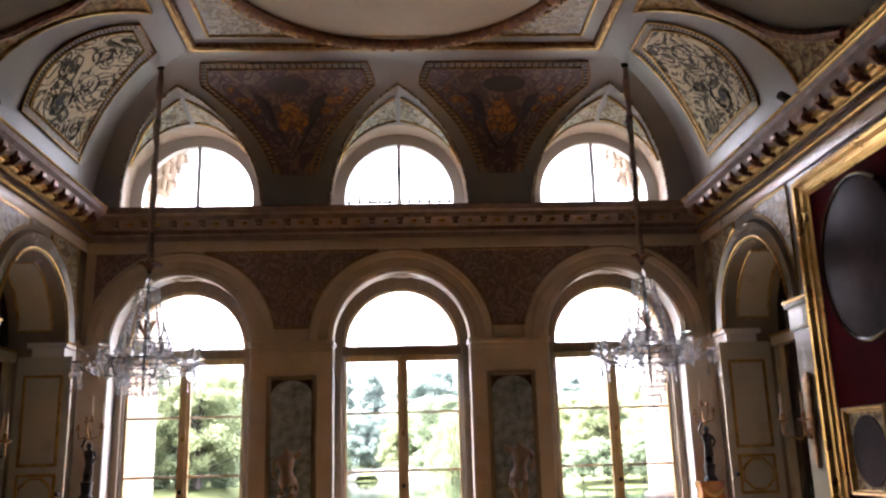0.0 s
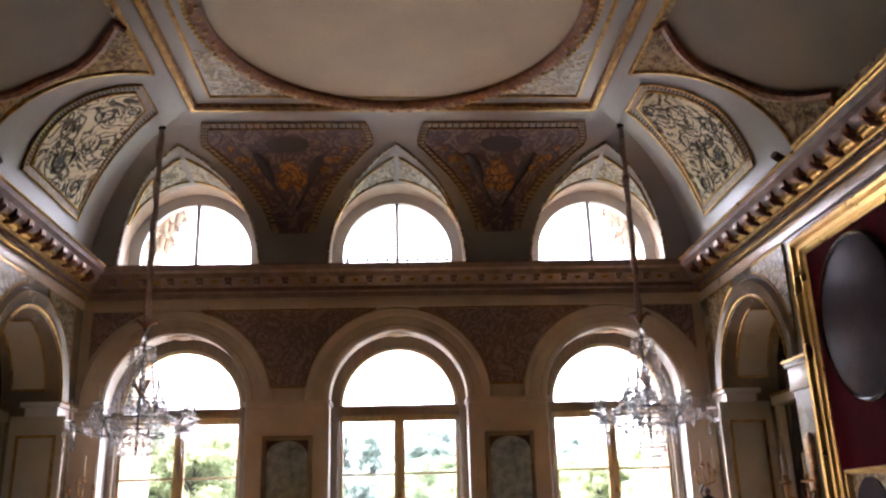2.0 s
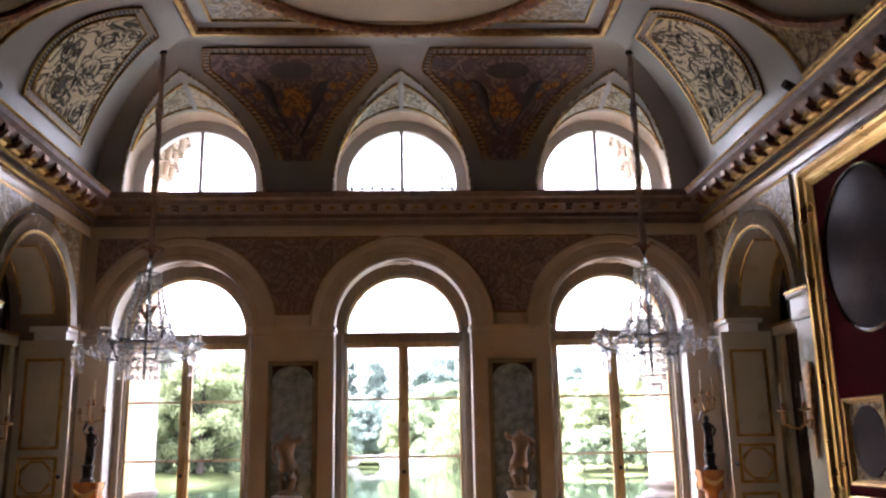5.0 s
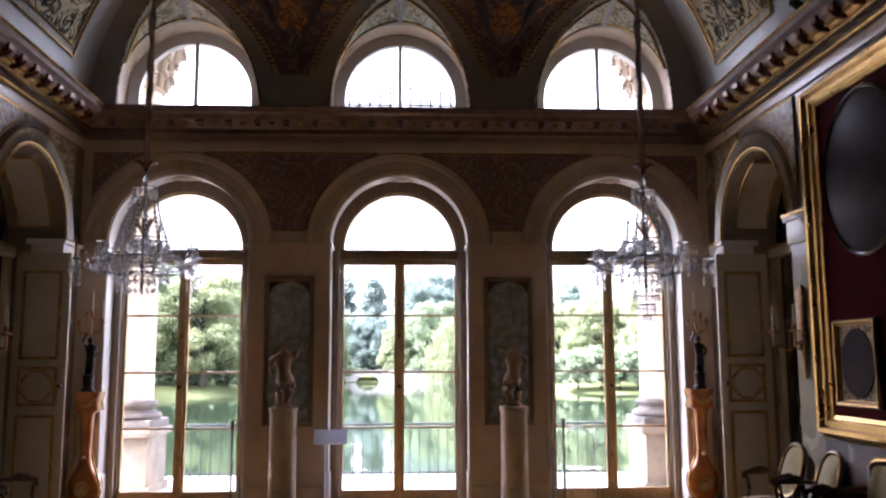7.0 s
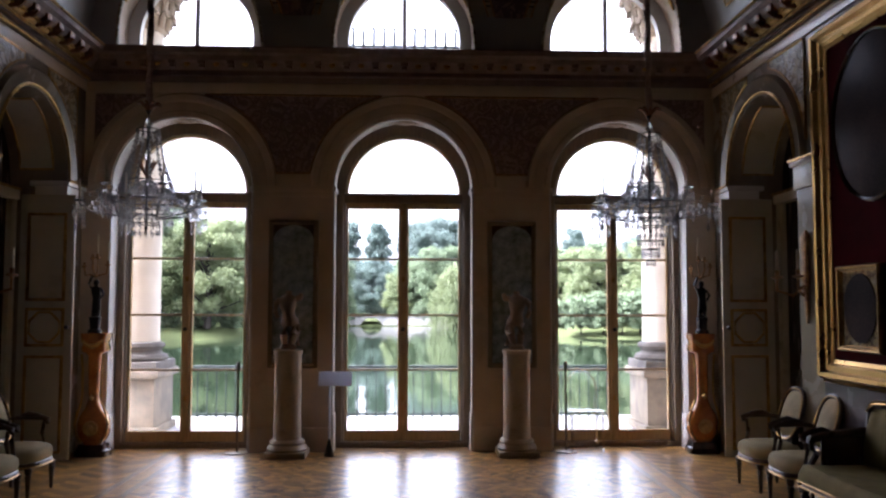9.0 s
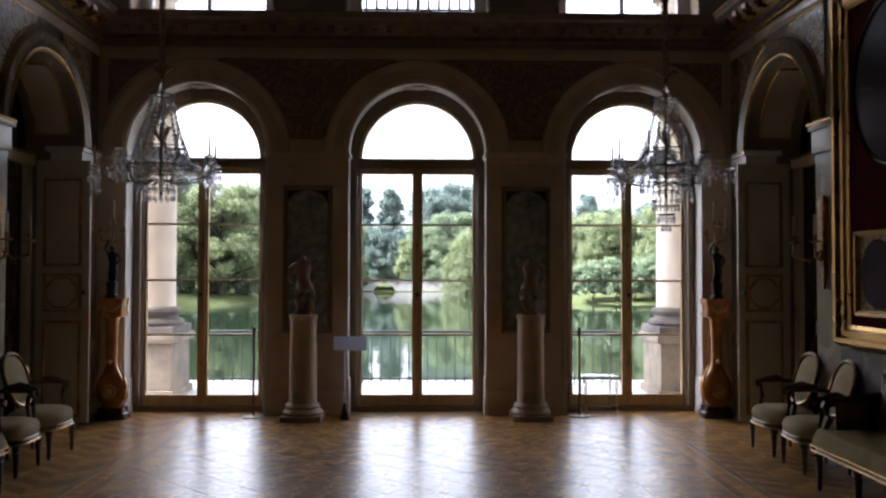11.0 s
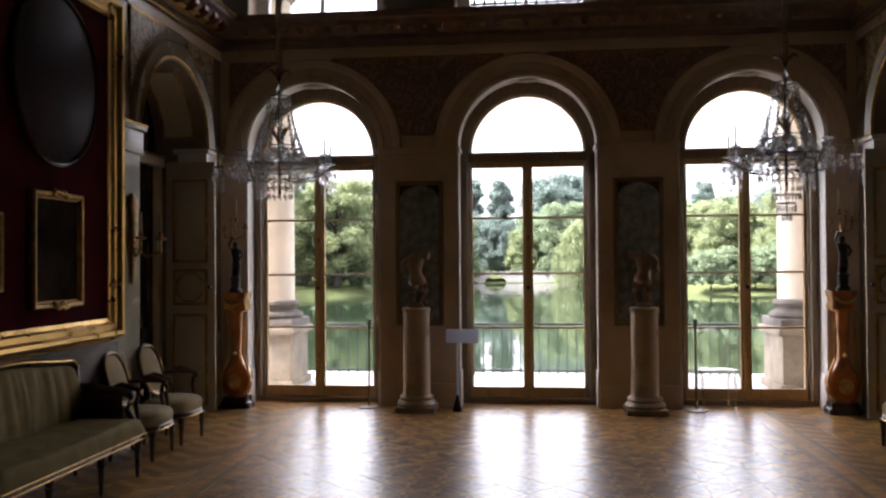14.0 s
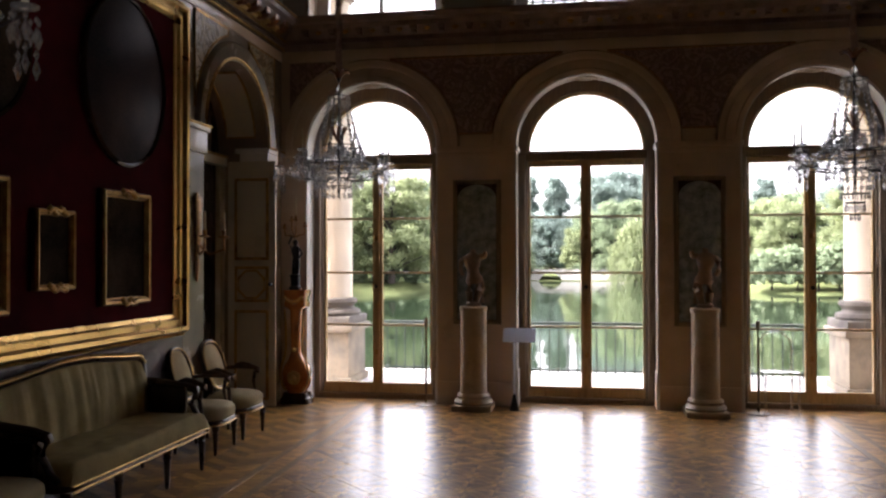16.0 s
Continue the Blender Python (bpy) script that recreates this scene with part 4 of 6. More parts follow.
rail = thing("terrace_railing", pose(0, 12.95, -0.06), "thin dark iron terrace railing", "railing")
bm = B()
box(bm, -3.2, 3.2, -0.03, 0.03, 0.745, 0.78, 0.006)
part("top_rail", bm, IRON, rail)
bm = B()
box(bm, -3.2, 3.2, -0.015, 0.015, 0.06, 0.085)
part("bottom_rail", bm, IRON, rail)
bm = B()
tube(bm, [(0, 0, 0.0), (0, 0, 0.76)], 0.009, 6)
lathe(bm, [(0.01, 0.05), (0.028, 0.07), (0.028, 0.085), (0.01, 0.11)], 6)
bal = to_mesh("baluster", bm, IRON, True)
for k in range(47):
    o = new("baluster", bal)
    o.parent = rail
    o.location = (-3.15 + k * 0.137, 0, 0)
lr = thing("lunette_railing", pose(0, D + 0.62, 4.45), "low iron railing outside the upper window", "railing")
for k in range(11):
    bm = B()
    x = -0.62 + 0.124 * k
    tube(bm, [(x, 0, 0), (x, 0, 0.45), (x + 0.012, 0, 0.49), (x - 0.025, 0, 0.51)], 0.016, 6)
    part("bar", bm, IRON, lr)
bm = B()
tube(bm, [(-0.72, 0, 0.28), (0.72, 0, 0.28)], 0.016, 5)
part("rail", bm, IRON, lr)

# bridge over the far end of the lake
br = thing("stone_bridge", pose(-5.8, 134, -1.6) @ Matrix.Diagonal((1, 1, 0.8, 1)), "pale stone park bridge with a single low arch", "bridge")
bm = B()
pierced(bm, -16, 16, -0.3, 2.0, [(0, 1.75, -0.3, -0.15)], 4.0, lambda u, d, z: Vector((u, d, z - 0.003 * u * u * (z > 1.8))))
part("span", bm, BRIDGE_STONE, br, smooth=False)
bm = B()
box(bm, -9, 9, -0.1, 0.2, 1.82, 1.96, 0.05)
part("string_course", bm, BRIDGE_STONE, br)
for k in range(15):
    bm = B()
    box(bm, -14 + 2 * k - 0.28, -14 + 2 * k + 0.28, 0.0, 0.35, 1.5, 2.32, 0.05)
    part("parapet_post", bm, BRIDGE_STONE, br)
bm = B()
box(bm, -15, 15, 0.1, 0.25, 2.12, 2.24, 0.02)
part("parapet_rail", bm, BRIDGE_STONE, br)


# trees: trunk, limbs and a crown of leaf clumps
def leaf_cloud(blobs, count, size, seed, droop=0.0):
    g = np.random.default_rng(seed)
    w = np.array([b[3] ** 2 for b in blobs])
    pick = g.choice(len(blobs), count, p=w / w.sum())
    bl = np.array(blobs)
    d = g.normal(size=(count, 3))
    d /= np.linalg.norm(d, axis=1)[:, None]
    rad = bl[pick, 3] * (0.2 + 1.15 * g.random(count) ** 0.8)
    squash = np.array([1, 1, 0.8])
    p = bl[pick, :3] + d * rad[:, None] * squash
    if droop:
        p[:, 2] -= droop * g.random(count) ** 2
    nrm = 0.4 * d + np.array([0, 0, 0.35]) + 0.8 * g.normal(size=(count, 3))
    nrm /= np.linalg.norm(nrm, axis=1)[:, None]
    t = np.cross(nrm, g.normal(size=(count, 3)))
    t /= np.linalg.norm(t, axis=1)[:, None]
    b = np.cross(nrm, t)
    s = size * (0.6 + 0.8 * g.random(count))[:, None]
    if droop:
        b = np.tile(np.array([0, 0, 1.0]), (count, 1))
        b[:, :2] += 0.15 * g.normal(size=(count, 2))
        t = np.cross(b, nrm)
        t /= np.linalg.norm(t, axis=1)[:, None]
        s2 = s * 3.0
    else:
        s2 = s * 0.75
    v = np.stack([p - t * s, p - b * s2, p + t * s, p + b * s2], 1).reshape(-1, 3)
    f = np.arange(count * 4).reshape(-1, 4)
    me = bpy.data.meshes.new("crown")
    me.from_pydata(v.tolist(), [], f.tolist())
    return me


def tree(name, label, h, spread, leaf, seed, kind="round", count=9000, size=0.22):
    g = random.Random(seed)
    t = thing(name, pose(0, 0, 0), label, "tree", "park trees")
    bm = B()
    base = h * 0.06
    tube(bm, [(0, 0, -0.3), (0.1, 0, h * 0.2), (-0.1, 0.1, h * 0.5), (0, 0, h * 0.85)], [0.035 * h, 0.028 * h, 0.018 * h, 0.004 * h], 8)
    blobs = []
    n = 150 if kind == "round" else 60
    for k in range(n):
        z = base + (h - base) * (0.08 + 0.84 * (k + g.random()) / n)
        s = (z - base) / (h - base)
        if kind == "poplar":
            wid, r = spread * (0.35 + 0.65 * math.sin(math.pi * min(1, s * 0.85 + 0.12))) * 0.7, spread * (0.22 + 0.15 * g.random())
        elif kind == "willow":
            wid, r = spread * math.sqrt(max(0.05, 1 - s ** 2)) * 0.8, spread * 0.25
        else:
            wid, r = spread * (0.55 + 0.45 * math.sin(math.pi * (s * 0.8 + 0.15))), spread * (0.09 + 0.14 * g.random())
        a = g.random() * 6.283
        q0 = wid * math.sqrt(g.random())
        blobs.append((q0 * math.cos(a), q0 * math.sin(a), z, r))
        if k % 6 == 0:
            tube(bm, [(0, 0, max(h * 0.12, z - 0.22 * h)), (blobs[-1][0] * 0.5, blobs[-1][1] * 0.5, z - 0.08 * h), blobs[-1][:3]], [0.012 * h, 0.008 * h, 0.003 * h], 6)
    part("trunk", bm, BARK, t)
    me = leaf_cloud(blobs, count, size, seed, droop=h * 0.35 if kind == "willow" else 0.0)
    me.materials.append(leaf)
    cr = new("crown", me)
    cr.parent = t
    return t


# T_BLUE and T_POP wear the haze-tinted leaf
T_BLUE = tree("park_tree", "broad park tree with dense ragged crown, tinted blue-green as haze", 13, 5.2, LEAF_HAZE, 11, count=42000, size=0.14)
T_YEL = tree("park_tree", "light yellow-green chestnut tree with full hanging crown", 12, 5.0, LEAF_B, 12, count=42000, size=0.14)
T_MID = tree("park_tree", "mid-green park tree with uneven crown", 12, 4.8, LEAF_C, 13, count=42000, size=0.135)
T_POP = tree("poplar_tree", "tall narrow poplar, tinted blue-green as haze", 15, 2.3, LEAF_HAZE, 14, "poplar", 18000, 0.17)
T_WIL = tree("willow_tree", "pale green weeping willow over the lake", 8, 3.6, LEAF_B, 15, "willow", 8000, 0.10)
T_BUSH = tree("shrub", "low green shrub on the lake bank", 3.0, 1.6, LEAF_C, 16, count=2500, size=0.16)
T_BLUE.matrix_basis = pose(-6.5, 150, -0.4) @ Matrix.Scale(0.78, 4)
T_YEL.matrix_basis = pose(-19.5, 84, -0.4) @ Matrix.Scale(0.9, 4)
T_MID.matrix_basis = pose(4.5, 139, -0.4) @ Matrix.Scale(1.0, 4)
T_POP.matrix_basis = pose(-5.6, 158, -0.4) @ Matrix.Scale(1.22, 4)
T_WIL.matrix_basis = pose(6.6, 122, -1.2) @ Matrix.Scale(1.1, 4)
T_BUSH.matrix_basis = pose(-14.5, 99, -0.9)


def plant(src, x, y, s, rz, z=-0.4):
    c = copy_thing(src, pose(x, y, z, 0, 0, rz) @ Matrix.Scale(1, 4))
    c.scale = (s, s, s)
    return c


for src, x, y, s, rz in (
        (T_BLUE, -12.5, 152, 0.85, 40), (T_BLUE, -1.5, 156, 0.7, 120), (T_POP, -11.2, 160, 1.25, 70), (T_YEL, -1.2, 142, 0.62, 200), (T_MID, 10.5, 140, 1.0, 90),
        (T_MID, 0.8, 144, 0.85, 210), (T_BLUE, 4.5, 175, 1.55, 15), (T_BLUE, 13.5, 172, 1.5, 250), (T_BLUE, 9.0, 185, 1.5, 80),
        (T_MID, -25.5, 86, 1.08, 30), (T_BLUE, -30, 92, 1.15, 150), (T_YEL, -23, 100, 1.0, 300), (T_BLUE, -17, 118, 0.95, 60), (T_MID, -36, 80, 1.2, 10), (T_YEL, -41, 88, 1.2, 80),
        (T_BLUE, -20, 130, 1.2, 190), (T_MID, -13, 133, 0.9, 310), (T_MID, -31, 72, 1.15, 200),
        (T_YEL, 18.5, 104, 0.78, 60), (T_MID, 23.5, 100, 0.82, 120), (T_YEL, 21, 94, 0.72, 170), (T_BLUE, 28, 96, 0.8, 20), (T_MID, 31.5, 90, 0.85, 260), (T_YEL, 26, 88, 0.74, 200),
        (T_MID, 16, 118, 0.95, 340), (T_BLUE, 14, 132, 0.95, 100), (T_BLUE, 37, 94, 1.3, 5), (T_MID, 42, 90, 1.3, 65), (T_POP, 24, 122, 0.92, 30), (T_BLUE, 20, 128, 0.9, 215)):
    plant(src, x, y, s, rz)
for x, y, s in ((-22, 92, 0.9), (-20.5, 86, 1.0), (-17.6, 87, 0.9), (-24, 85, 1.2), (-27, 88, 1.0), (-33, 84, 1.2), (-10.5, 119, 0.9), (-1.2, 135.5, 0.7), (1.8, 135, 0.8), (13, 107, 1.0), (15.2, 87, 1.0), (17.4, 86, 1.2), (19.6, 85.5, 1.3), (21.4, 85, 1.2), (23.4, 85.5, 1.4), (25.6, 85, 1.4), (28, 86, 1.5), (31, 87, 1.5), (10, 130, 1.1), (-9.5, 132, 1.0)):
    plant(T_BUSH, x, y, s, 37 * x, -0.9)
# far woods, with haze painted into the leaf colour
g = np.random.default_rng(8)
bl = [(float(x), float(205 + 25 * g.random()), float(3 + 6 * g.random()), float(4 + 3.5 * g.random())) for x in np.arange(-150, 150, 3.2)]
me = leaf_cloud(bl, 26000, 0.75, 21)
me.materials.append(LEAF_HAZE)
tagged(new("far_woods", me), "dense far park woods beyond the lake, tinted pale as haze", "woods", kind="stuff")

# undergrowth below the trees
bl = []
for x0, x1, y0, y1 in ((-75, -13, 97, 112), (13, 75, 98, 112), (-26, 26, 146, 160)):
    x = x0
    while x < x1:
        bl.append((float(x), float(y0 + (y1 - y0) * g.random()), float(0.2 + 1.6 * g.random()), float(1.2 + 1.3 * g.random())))
        x += 0.55
me = leaf_cloud(bl, 60000, 0.16, 22)
me.materials.append(LEAF_C)
tagged(new("undergrowth", me), "dark green undergrowth below the park trees", "shrubs", kind="stuff")

# ---- side wall doorways, frames and pictures ----
def ringstack(bm, rows, seg=20, pw=2.0):
    """A closed body of superellipse rings (z, half x, half y, centre x, centre y)."""
    rings = []
    for z, hx, hy, cx, cy in rows:
        ring = []
        for k in range(seg):
            a = 2 * math.pi * k / seg
            ca, sa = math.cos(a), math.sin(a)
            ring.append(bm.verts.new((cx + hx * math.copysign(abs(ca) ** (2 / pw), ca), cy + hy * math.copysign(abs(sa) ** (2 / pw), sa), z)))
        rings.append(ring)
    for a, b in zip(rings, rings[1:]):
        for k in range(seg):
            bm.faces.new((a[k], a[(k + 1) % seg], b[(k + 1) % seg], b[k]))
    bm.faces.new(rings[0][::-1])
    bm.faces.new(rings[-1])


def frame_bars(bm, w, h, prof):
    """A mitred picture frame in the x-z plane, facing -y; profile (outwards, forwards)."""
    pts = [(-w, -h, -1, -1), (w, -h, 1, -1), (w, h, 1, 1), (-w, h, -1, 1)]
    sweep(bm, [(Vector((x, 0, z)), Vector((a, 0, b)), Vector((0, -1, 0))) for x, z, a, b in pts], prof, True)


def on_wall(sg, y, z, off=0.0):
    """Pose of a thing that hangs on a side wall and faces the hall."""
    return pose(sg * (XW - off), y, z, 0, 0, 90 if sg < 0 else -90)


def side_pt(sg, y, z, off):
    return Vector((sg * (XW + off), y, z))


for sg in (-1, 1):
    nm = 1 if sg < 0 else 2
    # archivolt, gilt bead and soffit panels
    def sf(a, r, d):
        return Vector((sg * (XW + d), DOOR_Y + r * math.cos(a), SPRING + r * math.sin(a)))
    bm = B()
    fr = [(sf(math.pi * k / 28, DOOR_HW, 0), Vector((0, math.cos(math.pi * k / 28), math.sin(math.pi * k / 28))), Vector((-sg, 0, 0))) for k in range(29)]
    sweep(bm, fr, [(0, 0), (0, 0.02), (0.03, 0.03), (0.10, 0.025), (0.13, 0.04), (0.17, 0.05), (0.19, 0.03), (0.2, 0)])
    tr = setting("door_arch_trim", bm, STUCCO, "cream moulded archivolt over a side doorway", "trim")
    bm = B()
    tube(bm, [sf(math.pi * k / 32, DOOR_HW + 0.025, -0.035) for k in range(33)], 0.016, 6)
    part("gilt_bead", bm, GOLD, tr)
    for a0, a1 in ((0.16, 1.28), (1.86, 2.98)):
        bm = B()
        patch(bm, lambda u, v: sf(a0 + (a1 - a0) * u, DOOR_HW - 0.01, 0.12 + 0.34 * v), 12, 2)
        part("soffit_panel", bm, DOOR_PAINT, tr)
        bm = B()
        loop = [sf(a0 + (a1 - a0) * k / 12, DOOR_HW - 0.012, 0.12) for k in range(13)] + [sf(a0 + (a1 - a0) * k / 12, DOOR_HW - 0.012, 0.46) for k in range(12, -1, -1)]
        tube(bm, loop, 0.013, 5, True)
        part("gilt_edge", bm, GOLD, tr)
    bm = B()
    lathe(bm, [(0.01, 0.0), (0.09, 0.0), (0.10, 0.014), (0.085, 0.02), (0.05, 0.012), (0.01, 0.03)], 20, squash=(1.3, 1))
    o = part("medallion", bm, GOLD, tr, "oval gilt rosette")
    o.matrix_basis = pose(sg * (XW + 0.29), DOOR_Y, SPRING + DOOR_HW - 0.004, 180, 0, 0)
    # impost caps
    for y0, y1 in ((7.28, DOOR_Y - DOOR_HW + 0.03), (DOOR_Y + DOOR_HW - 0.05, D - 0.04)):
        bm = B()
        x0, x1 = sorted((sg * (XW - 0.06), sg * (XW + 0.35)))
        box(bm, x0, x1, y0, y1, 2.845, 2.90, 0.012)
        x0, x1 = sorted((sg * (XW - 0.035), sg * (XW + 0.30)))
        box(bm, x0, x1, y0 + 0.02, y1 - 0.02, 2.64, 2.845, 0.008)
        cap = setting("impost_cap", bm, WHITE_PLASTER, "white plaster impost cap with gilt edge", "trim")
        bm = B()
        tube(bm, [side_pt(sg, y0, 2.9, -0.06), side_pt(sg, y1, 2.9, -0.06)], 0.016, 5)
        part("gilt_edge", bm, GOLD, cap)
    # gilt spandrel reliefs beside the arch
    for e in (-1, 1):
        def f(u, v):
            yb, yt = DOOR_Y + e * 1.0, DOOR_Y + e * 0.27
            y = yb + (yt - yb) * u
            zl = SPRING + math.sqrt(max(0, 1.01 ** 2 - (y - DOOR_Y) ** 2)) + 0.02
            return side_pt(sg, y, min(3.96, zl) + (3.965 - min(3.96, zl)) * v, -0.012)
        bm = B()
        patch(bm, f, 14, 4)
        sp = tagged(part("spandrel_relief", bm, ORN_CREAM, None, "cream and gilt scroll relief beside the door arch"), category="wall relief", kind="structure")
        bm = B()
        tube(bm, [f(k / 14, 0) for k in range(15)] + [f(1 - k / 14, 1) for k in range(15)], 0.012, 5, True)
        part("gilt_edge", bm, GOLD, sp)
    # doorway: frame, dark door, tympanum, transom
    dw = thing("door_%d" % nm, pose(sg * (XW + 0.55), DOOR_Y, 0), "dark mahogany door set deep in an arched doorway", "door", "side doors")
    tagged(dw, kind="structure")
    bm = B()
    x0, x1 = sorted((0.0, sg * 0.06))
    box(bm, x0, x1, -DOOR_HW, DOOR_HW, -0.01, 2.72)
    part("door_panel", bm, DARKWOOD, dw, smooth=False)
    bm = B()
    for k in range(3):
        for e in (-1, 1):
            z0, z1 = ((0.2, 0.95), (1.1, 1.5), (1.65, 2.5))[k]
            y0, y1 = sorted((e * 0.06, e * 0.5))
            box(bm, min(0, -sg * 0.02), max(0, -sg * 0.02), y0, y1, z0, z1, 0.008)
    part("raised_panel", bm, DARKWOOD, dw)
    bm = B()
    for e in (-1, 1):
        y0, y1 = sorted((e * (DOOR_HW - 0.12), e * DOOR_HW))
        box(bm, min(0, -sg * 0.06), max(0, -sg * 0.06), y0, y1, -0.01, 2.74, 0.008)
    part("door_frame", bm, DOOR_PAINT, dw)
    bm = B()
    box(bm, -0.09, 0.09, -DOOR_HW, DOOR_HW, 2.70, 2.80, 0.01)
    part("transom", bm, DOOR_PAINT, dw)
    bm = B()
    tube(bm, [(-sg * 0.09, -DOOR_HW, 2.81), (-sg * 0.09, DOOR_HW, 2.81)], 0.016, 6)
    part("gilt_edge", bm, GOLD, dw)
    bm = B()
    vs = [Vector((sg * 0.02, DOOR_HW * math.cos(math.pi * k / 20), SPRING + DOOR_HW * math.sin(math.pi * k / 20))) for k in range(21)]
    bm.faces.new([bm.verts.new(v) for v in [Vector((sg * 0.02, DOOR_HW, 2.78))] + vs + [Vector((sg * 0.02, -DOOR_HW, 2.78))]])
    part("tympanum", bm, DARKWOOD, dw, smooth=False)
    # open leaf against the far jamb
    dl = thing("door_leaf", pose(sg * 3.70, 9.29, 0.012), "cream painted door leaf with gilt panels, standing open", "door", "open door leaves")
    bm = B()
    box(bm, -0.28, 0.28, -0.02, 0.02, 0, 2.74, 0.006)
    part("leaf", bm, DOOR_PAINT, dl)
    for z0, z1 in ((0.10, 1.04), (1.66, 2.52)):
        bm = B()
        box(bm, -0.17, 0.17, -0.03, -0.015, z0, z1, 0.008)
        part("panel", bm, DOOR_PAINT, dl)
        bm = B()
        c, h = (z0 + z1) / 2, (z1 - z0) / 2
        frame_bars(bm, 0.17, h, [(0, 0), (0, 0.03), (0.012, 0.04), (0.028, 0.036), (0.032, 0.018)])
        o = part("gilt_moulding", bm, GOLD, dl)
        o.location = (0, 0, c)
    bm = B()
    frame_bars(bm, 0.17, 0.17, [(0, 0.018), (0, 0.03), (0.012, 0.036), (0.028, 0.03), (0.032, 0.018)])
    o = part("gilt_moulding", bm, GOLD, dl)
    o.location = (0, 0, 1.36)
    bm = B()
    tube(bm, [(0.165 * math.cos(math.pi / 8 + math.pi * k / 4), -0.03, 1.36 + 0.165 * math.sin(math.pi / 8 + math.pi * k / 4)) for k in range(8)], 0.014, 6, True)
    part("octagon_moulding", bm, GOLD, dl)
    bm = B()
    lathe(bm, [(0.012, 0), (0.012, 0.04), (0.024, 0.05), (0.02, 0.07), (0.004, 0.075)], 10)
    bmesh.ops.rotate(bm, verts=bm.verts, matrix=Matrix.Rotation(radians(90), 3, "X"))
    o = part("knob", bm, BRONZE, dl)
    o.location = (-sg * 0.24, -0.02, 1.36)
    # large gilt wall frame with damask
    wf = thing("wall_panel_frame", on_wall(sg, 4.55, 2.45), "huge gilt frame round crimson damask on the wall", "wall panel", "damask wall panels")
    bm = B()
    frame_bars(bm, 2.55, 1.28, [(0, 0), (0, 0.03), (0.03, 0.04), (0.05, 0.06), (0.09, 0.065), (0.11, 0.10), (0.14, 0.105), (0.16, 0.07), (0.165, 0)])
    part("gilt_frame", bm, GOLD_BRIGHT, wf, smooth=False)
    bm = B()
    box(bm, -2.56, 2.56, -0.02, 0, -1.29, 1.29)
    part("damask", bm, DAMASK, wf, "crimson damask cloth", smooth=False)
    bm = B()
    n = 190
    for k in range(n):
        for e in (-1, 1):
            lathe(bm, [(0.003, -0.012), (0.011, -0.005), (0.011, 0.005), (0.003, 0.012)], 5, (-2.70 + 5.40 * k / (n - 1), -0.045, e * 1.458))
    for k in range(80):
        for e in (-1, 1):
            lathe(bm, [(0.003, -0.014), (0.013, -0.006), (0.013, 0.006), (0.003, 0.014)], 5, (e * 2.728, -0.045, -1.4 + 2.8 * k / 79))
    tagged(part("bead_row", bm, GOLD_BRIGHT, wf), kind="stuff")


def picture(name, label, sg, y, z, w, h, canvas=CANVAS_A, oval=False, crest=True, fw=0.055):
    p = thing(name, on_wall(sg, y, z, 0.024), label, "painting", "paintings on damask")
    bm = B()
    if oval == "bare":
        lathe(bm, [(0.01, 0.03), (0.96, 0.03), (1.0, 0.02), (1.0, 0.0), (0.01, 0.0)], 48)
        for v in bm.verts:
            v.co = Vector((v.co.x * w, -v.co.z, v.co.y * h))
        part("canvas", bm, canvas, p)
        bm = B()
        sweep(bm, [(Vector((w * math.cos(a), 0, h * math.sin(a))), Vector((math.cos(a), 0, math.sin(a))), Vector((0, -1, 0))) for a in [2 * math.pi * k / 64 for k in range(64)]], [(0, 0), (0, 0.035), (0.015, 0.045), (0.03, 0.03), (0.032, 0)], True)
        part("rim", bm, DARKWOOD, p, "thin dark rim")
    else:
        frame_bars(bm, w - fw, h - fw, [(0, 0), (0, 0.02), (0.01, 0.022), (fw * 0.4, 0.045), (fw * 0.8, 0.05), (fw, 0.03), (fw, 0)])
        part("frame", bm, GOLD_DULL, p, smooth=False)
        bm = B()
        box(bm, -w + fw * 0.9, w - fw * 0.9, -0.012, 0, -h + fw * 0.9, h - fw * 0.9)
        part("canvas", bm, ORN_GOLD if oval else canvas, p, smooth=False)
        if oval:
            bm = B()
            lathe(bm, [(0.01, 0.02), (1.0, 0.02), (1.0, 0.0), (0.01, 0.0)], 40)
            for v in bm.verts:
                v.co = Vector((v.co.x * (w - fw * 1.5), -v.co.z - 0.002, v.co.y * (h - fw * 1.4)))
            part("oval_canvas", bm, CANVAS_B, p)
        if crest:
            for e in (-1, 1):
                bm = B()
                for k in range(7):
                    x = (k - 3) * 0.028
                    lathe(bm, [(0.004, -0.02), (0.02, -0.01), (0.024, 0.004), (0.004, 0.025)], 7, (x, -0.05, e * (h - fw * 0.35) + 0.016 * math.cos(k * 1.6)))
                tube(bm, [(-0.1, -0.05, e * (h - 0.03)), (-0.05, -0.06, e * (h + 0.005)), (0, -0.06, e * (h - 0.01)), (0.05, -0.06, e * (h + 0.005)), (0.1, -0.05, e * (h - 0.03))], 0.012, 6)
                part("ribbon_crest", bm, GOLD, p, "carved gilt ribbon crest")
    return p


